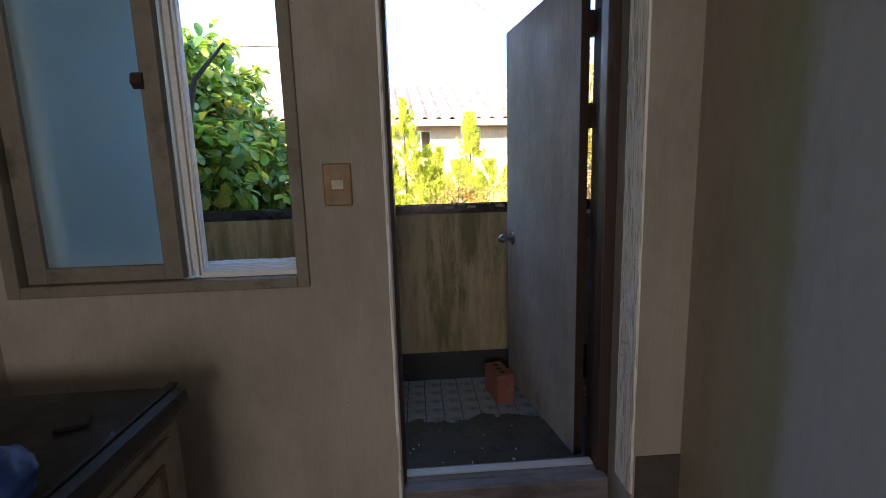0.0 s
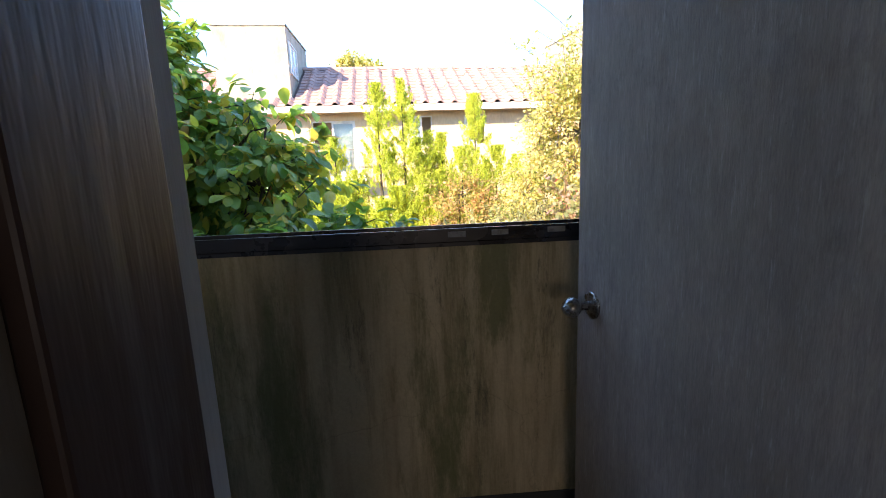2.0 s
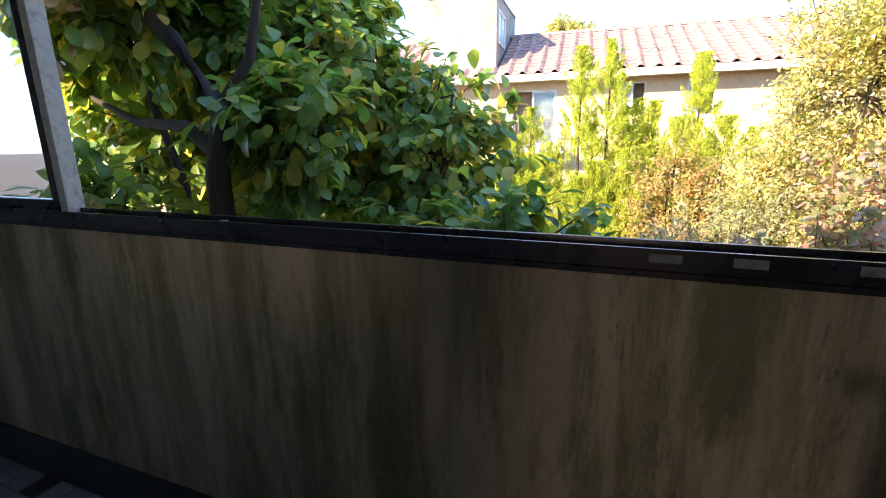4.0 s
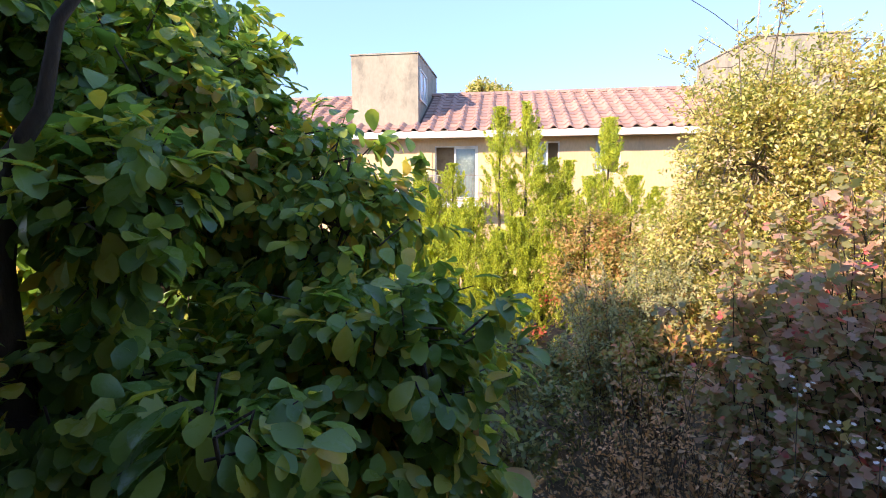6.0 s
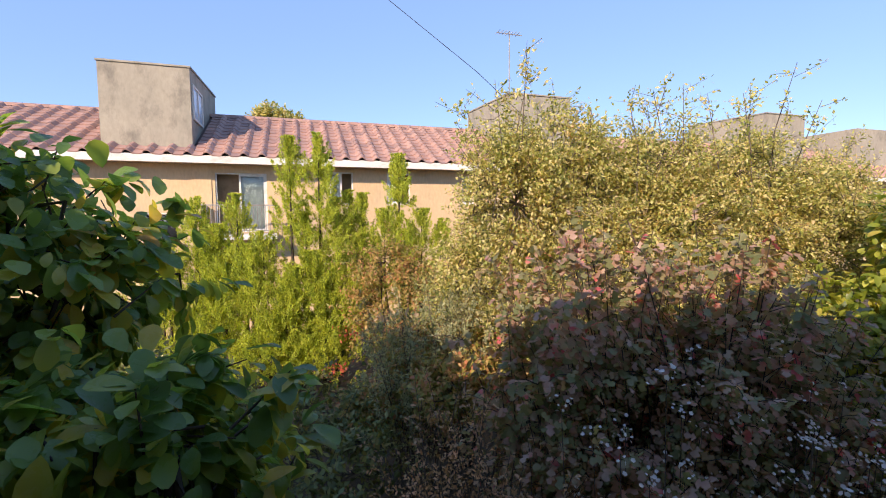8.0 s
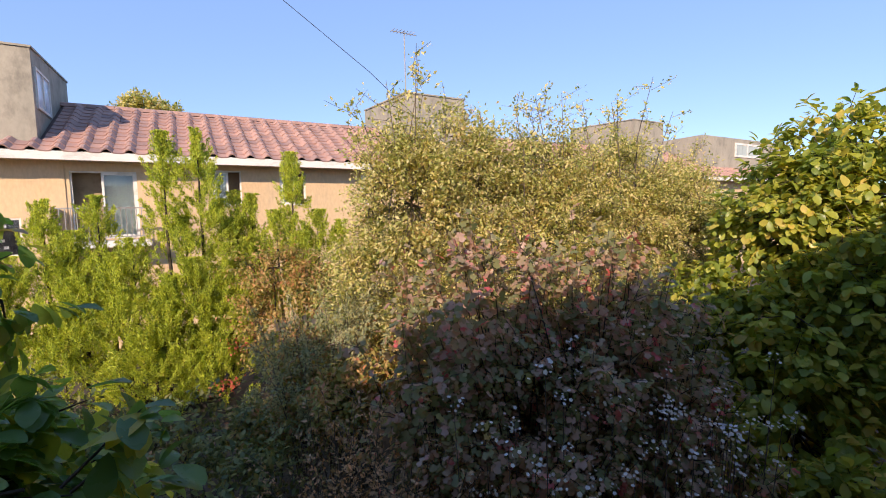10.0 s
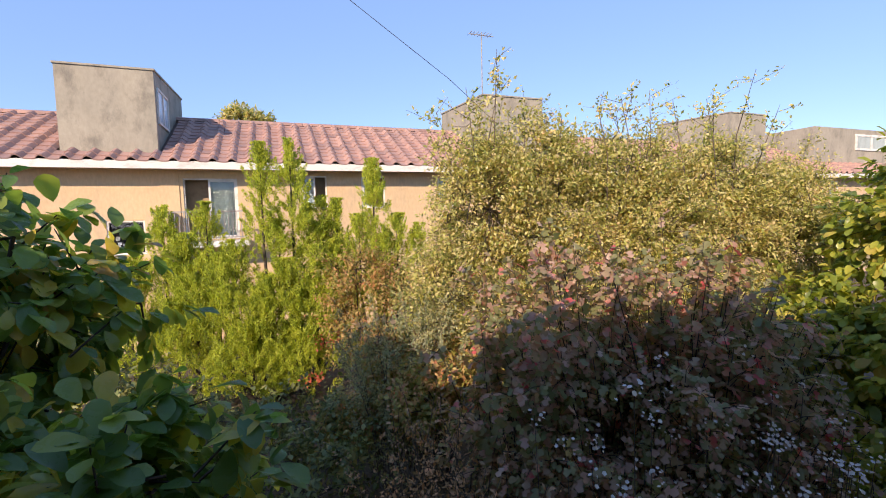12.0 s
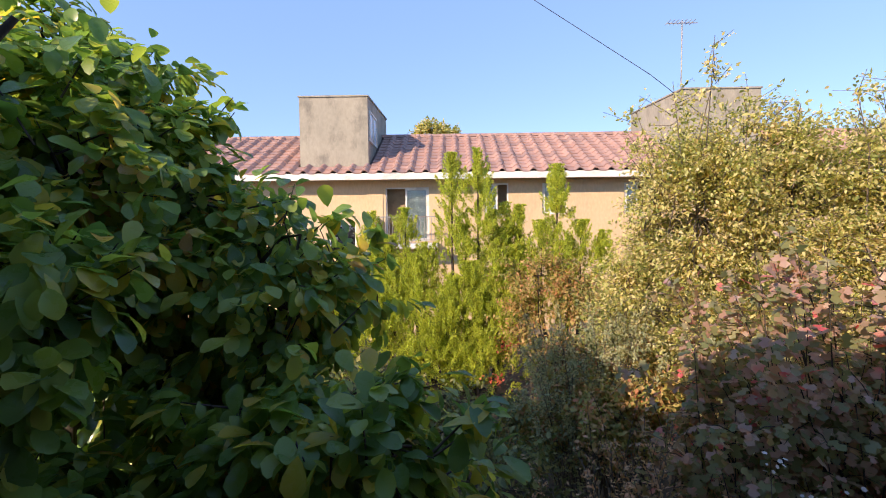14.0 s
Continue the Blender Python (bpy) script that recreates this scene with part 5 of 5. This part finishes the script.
    thicket("brown_shrub", (1.61, 6.63, GROUND), 0.3, [(1.44, 6.54, -0.76, 0.69, 0.69, 1.04), (1.11, 6.97, -1.19, 0.77, 0.77, 0.87), (1.93, 5.87, -1.02, 0.77, 0.69, 0.96)],
            190, 70, 0.05, OVAL, "leaf_brown", "bark_pale", "thin twiggy shrub with sparse dry leaves", 19, 0.009, 0.3, 0.1, 0.2, 0.5, twigs=5)
    plant("dark_shrub", (0.13, 8.16, GROUND), [(0.05, 8.42, -1.63, 1.20, 1.03, 0.78), (4.55, 8.16, -1.38, 2.06, 0.86, 1.04), (-1.88, 9.44, -1.20, 1.38, 1.03, 1.13), (6.40, 7.65, -0.78, 1.03, 1.03, 1.39), (-0.15, 10.20, -1.54, 1.29, 0.86, 0.78), (-3.55, 10.29, -0.78, 1.72, 1.03, 1.39), (3.46, 11.73, -0.78, 1.89, 0.86, 1.48)],
          3600, 13, 0.11, OVAL, "leaf_dark", "bark", "low dark green undergrowth in the shade", "shrub", 23, 0.03, [(0, 0), (5.0, 0), (-2.4, 1.4), (7.2, -0.6), (-0.4, 2.4), (-4.4, 2.5), (3.8, 4.2)], 0.2, 0.4, 0.5)
    spire_plant("juniper", (-0.48, 15.60, GROUND), [(-0.16, 15.50, 3.85, 0.91, 0.42), (-0.91, 15.50, 3.74, 0.91, 0.42), (-2.25, 15.40, 2.19, 0.11, 0.42), (-3.23, 15.40, 2.12, -0.09, 0.42), (-1.60, 15.20, 1.21, -0.69, 0.5), (-2.78, 15.20, 1.41, -0.69, 0.5), (-0.53, 15.40, 1.71, -0.49, 0.75),
                 (0.62, 15.80, 2.34, 0.11, 0.32), (1.02, 15.80, 2.26, 0.11, 0.32), (0.27, 15.70, 2.11, -0.09, 0.4), (-0.06, 14.60, -0.06, -1.69, 0.4), (-0.78, 14.70, 0.31, -1.69, 0.55), (0.32, 15.00, 1.01, -1.29, 0.55), (-2.68, 14.80, 0.41, -1.69, 0.7), (-1.78, 14.60, 0.11, -2.09, 0.7), (-3.78, 15.00, 0.91, -1.69, 0.7), (-0.18, 14.40, -0.79, -2.79, 0.6), (-1.18, 14.30, -0.69, -2.79, 0.7), (0.92, 15.40, 1.11, -1.09, 0.6), (-0.3, 14.9, 0.7, -1.8, 0.8), (-1.0, 14.5, -0.2, -2.6, 0.9), (-2.9, 14.7, -0.2, -2.7, 0.9), (-3.9, 14.9, 0.4, -2.6, 0.8), (0.5, 14.9, 0.2, -2.4, 0.8), (-2.0, 15.0, 0.9, -1.4, 0.8)],
                "bright green juniper with twisting flame-shaped spires", 31)
    spire_plant("juniper", (2.42, 15.90, GROUND), [(2.07, 15.70, 3.38, 0.71, 0.4), (2.72, 15.70, 1.81, -0.29, 0.42), (1.62, 15.60, 1.81, -0.49, 0.5), (3.32, 15.80, 1.51, -0.89, 0.5), (2.32, 15.50, 1.21, -1.09, 0.7)], "bright green juniper with twisting flame-shaped spires", 33)
    plant("far_tree", (-5.3, 52.0, GROUND), [(-5.9, 52.0, 11.6, 2.3, 2.0, 2.0), (-4.4, 52.0, 11.0, 2.0, 1.8, 1.8)], 620, 16, 0.34, OVAL, "leaf_yellow", "bark", "round far tree rising behind the roof", seed=41, gap=-2.0, trunk=0.2, twig_len=0.7)


def wild_shoots():
    """Thin leafy shoots that rise out of the yellow tree."""
    rng = np.random.default_rng(51)
    root = (4.9, 9.9, 1.6)
    ob = base("wild_shoots", pose(*root), "thin leafy shoots rising above the yellow tree", "shoots", kind="stuff")
    wood = bmesh.new()
    at, ax = [], []
    for x, top in ((2.90, 3.90), (3.20, 4.32), (3.41, 3.98), (4.09, 3.73), (4.60, 3.47), (5.70, 3.81), (6.21, 4.06), (6.76, 4.11), (7.15, 3.90), (7.74, 3.90), (8.29, 4.32), (8.08, 3.98), (2.47, 3.56), (5.28, 3.64), (9.02, 3.73)):
        a = Vector((x - root[0] + rng.normal() * 0.2, rng.normal() * 0.3, 0))
        b = Vector((x - root[0], rng.normal() * 0.3, top - root[2]))
        m = a.lerp(b, 0.5) + Vector(rng.normal(size=3) * 0.12)
        tube_into(wood, [a, m, b], [0.014, 0.010, 0.004], 4)
        for k in range(12):
            f = rng.uniform(0.2, 1.0)
            p = a.lerp(b, f)
            q = p + Vector((rng.normal() * 0.3, rng.normal() * 0.3, rng.uniform(0.05, 0.35)))
            tube_into(wood, [p, q], [0.006, 0.003], 3)
            for g in rng.random(16):
                at.append(np.array(p.lerp(q, g)) + rng.normal(size=3) * 0.04)
                ax.append(rng.normal(size=3) + np.array([0, 0, 0.2]))
    part("stems", wood, "bark_pale", ob)
    at, ax = np.array(at), np.array(ax)
    foliage("crown", OVAL, at, ax, unit(rng.normal(size=(len(at), 3)) + np.array([0, 0, 0.6])), 0.085 * rng.uniform(0.6, 1.2, len(at)), "leaf_yellow", ob)


def flowers():
    """White starry flower heads on the shaded front of the red shrub, and a few scarlet leaves."""
    rng = np.random.default_rng(61)
    root = (3.3, 5.7, GROUND)
    ob = base("wild_asters", pose(*root), "clouds of small white starry flowers on thin stems", "flowers", kind="stuff")
    wood, at, nor = bmesh.new(), [], []
    for k in range(110):
        c = np.array([rng.uniform(1.7, 5.6), rng.uniform(4.9, 6.2), 0.0])
        c[2] = -0.5 + 0.45 * rng.normal() - 0.15 * abs(c[0] - 3.3)
        c = c - np.array(root)
        tube_into(wood, [Vector((c[0] * 0.8, c[1] * 0.8 + 0.3, 0.0)), Vector((c[0] * 0.95, c[1] * 0.95, c[2] * 0.6)), Vector(c)], [0.006, 0.005, 0.003], 3)
        for j in range(9):
            at.append(c + rng.normal(size=3) * np.array([0.05, 0.05, 0.045]))
            nor.append(rng.normal(size=3) * 0.4 + np.array([-0.2, -0.5, 1.0]))
    at, nor = np.array(at), unit(np.array(nor))
    part("stems", wood, "bark_pale", ob)
    foliage("petals", STAR, at, unit(np.cross(nor, rng.normal(size=nor.shape))), nor, 0.032 * rng.uniform(0.6, 1.3, len(at)), "petal", ob)
    ob = base("scarlet_creeper", pose(0.4, 13.0, GROUND), "low creeper with scarlet leaves in the undergrowth", "creeper", kind="stuff")
    p = np.concatenate([rng.normal(size=(60, 3)) * np.array([0.18, 0.15, 0.09]) + np.array(c) for c in ((0.75, 12.4, -2.3), (0.5, 13.4, -1.1), (0.2, 12.6, -1.7))]) - np.array((0.4, 13.0, GROUND))
    foliage("leaves", OVAL, p, rng.normal(size=p.shape), unit(rng.normal(size=p.shape) + np.array([0, -0.6, 0.8])), 0.085 * rng.uniform(0.6, 1.2, len(p)), "berry", ob)


def ground():
    bm = bmesh.new()
    bmesh.ops.create_grid(bm, x_segments=8, y_segments=8, size=600)
    bmesh.ops.translate(bm, verts=bm.verts[:], vec=(0, 0, GROUND))
    setting("ground", bm, "ground", "dark soil covered with leaf litter", "ground")


ground()
shell()
damp_skirting()
plaster_reveal()
own_building()
balcony()
door_and_frame()
window_room()
row_house()
garden()
wild_shoots()
flowers()
overhead_cable()
kitchen_unit()
light_switch()
brick()
floor_tiles()
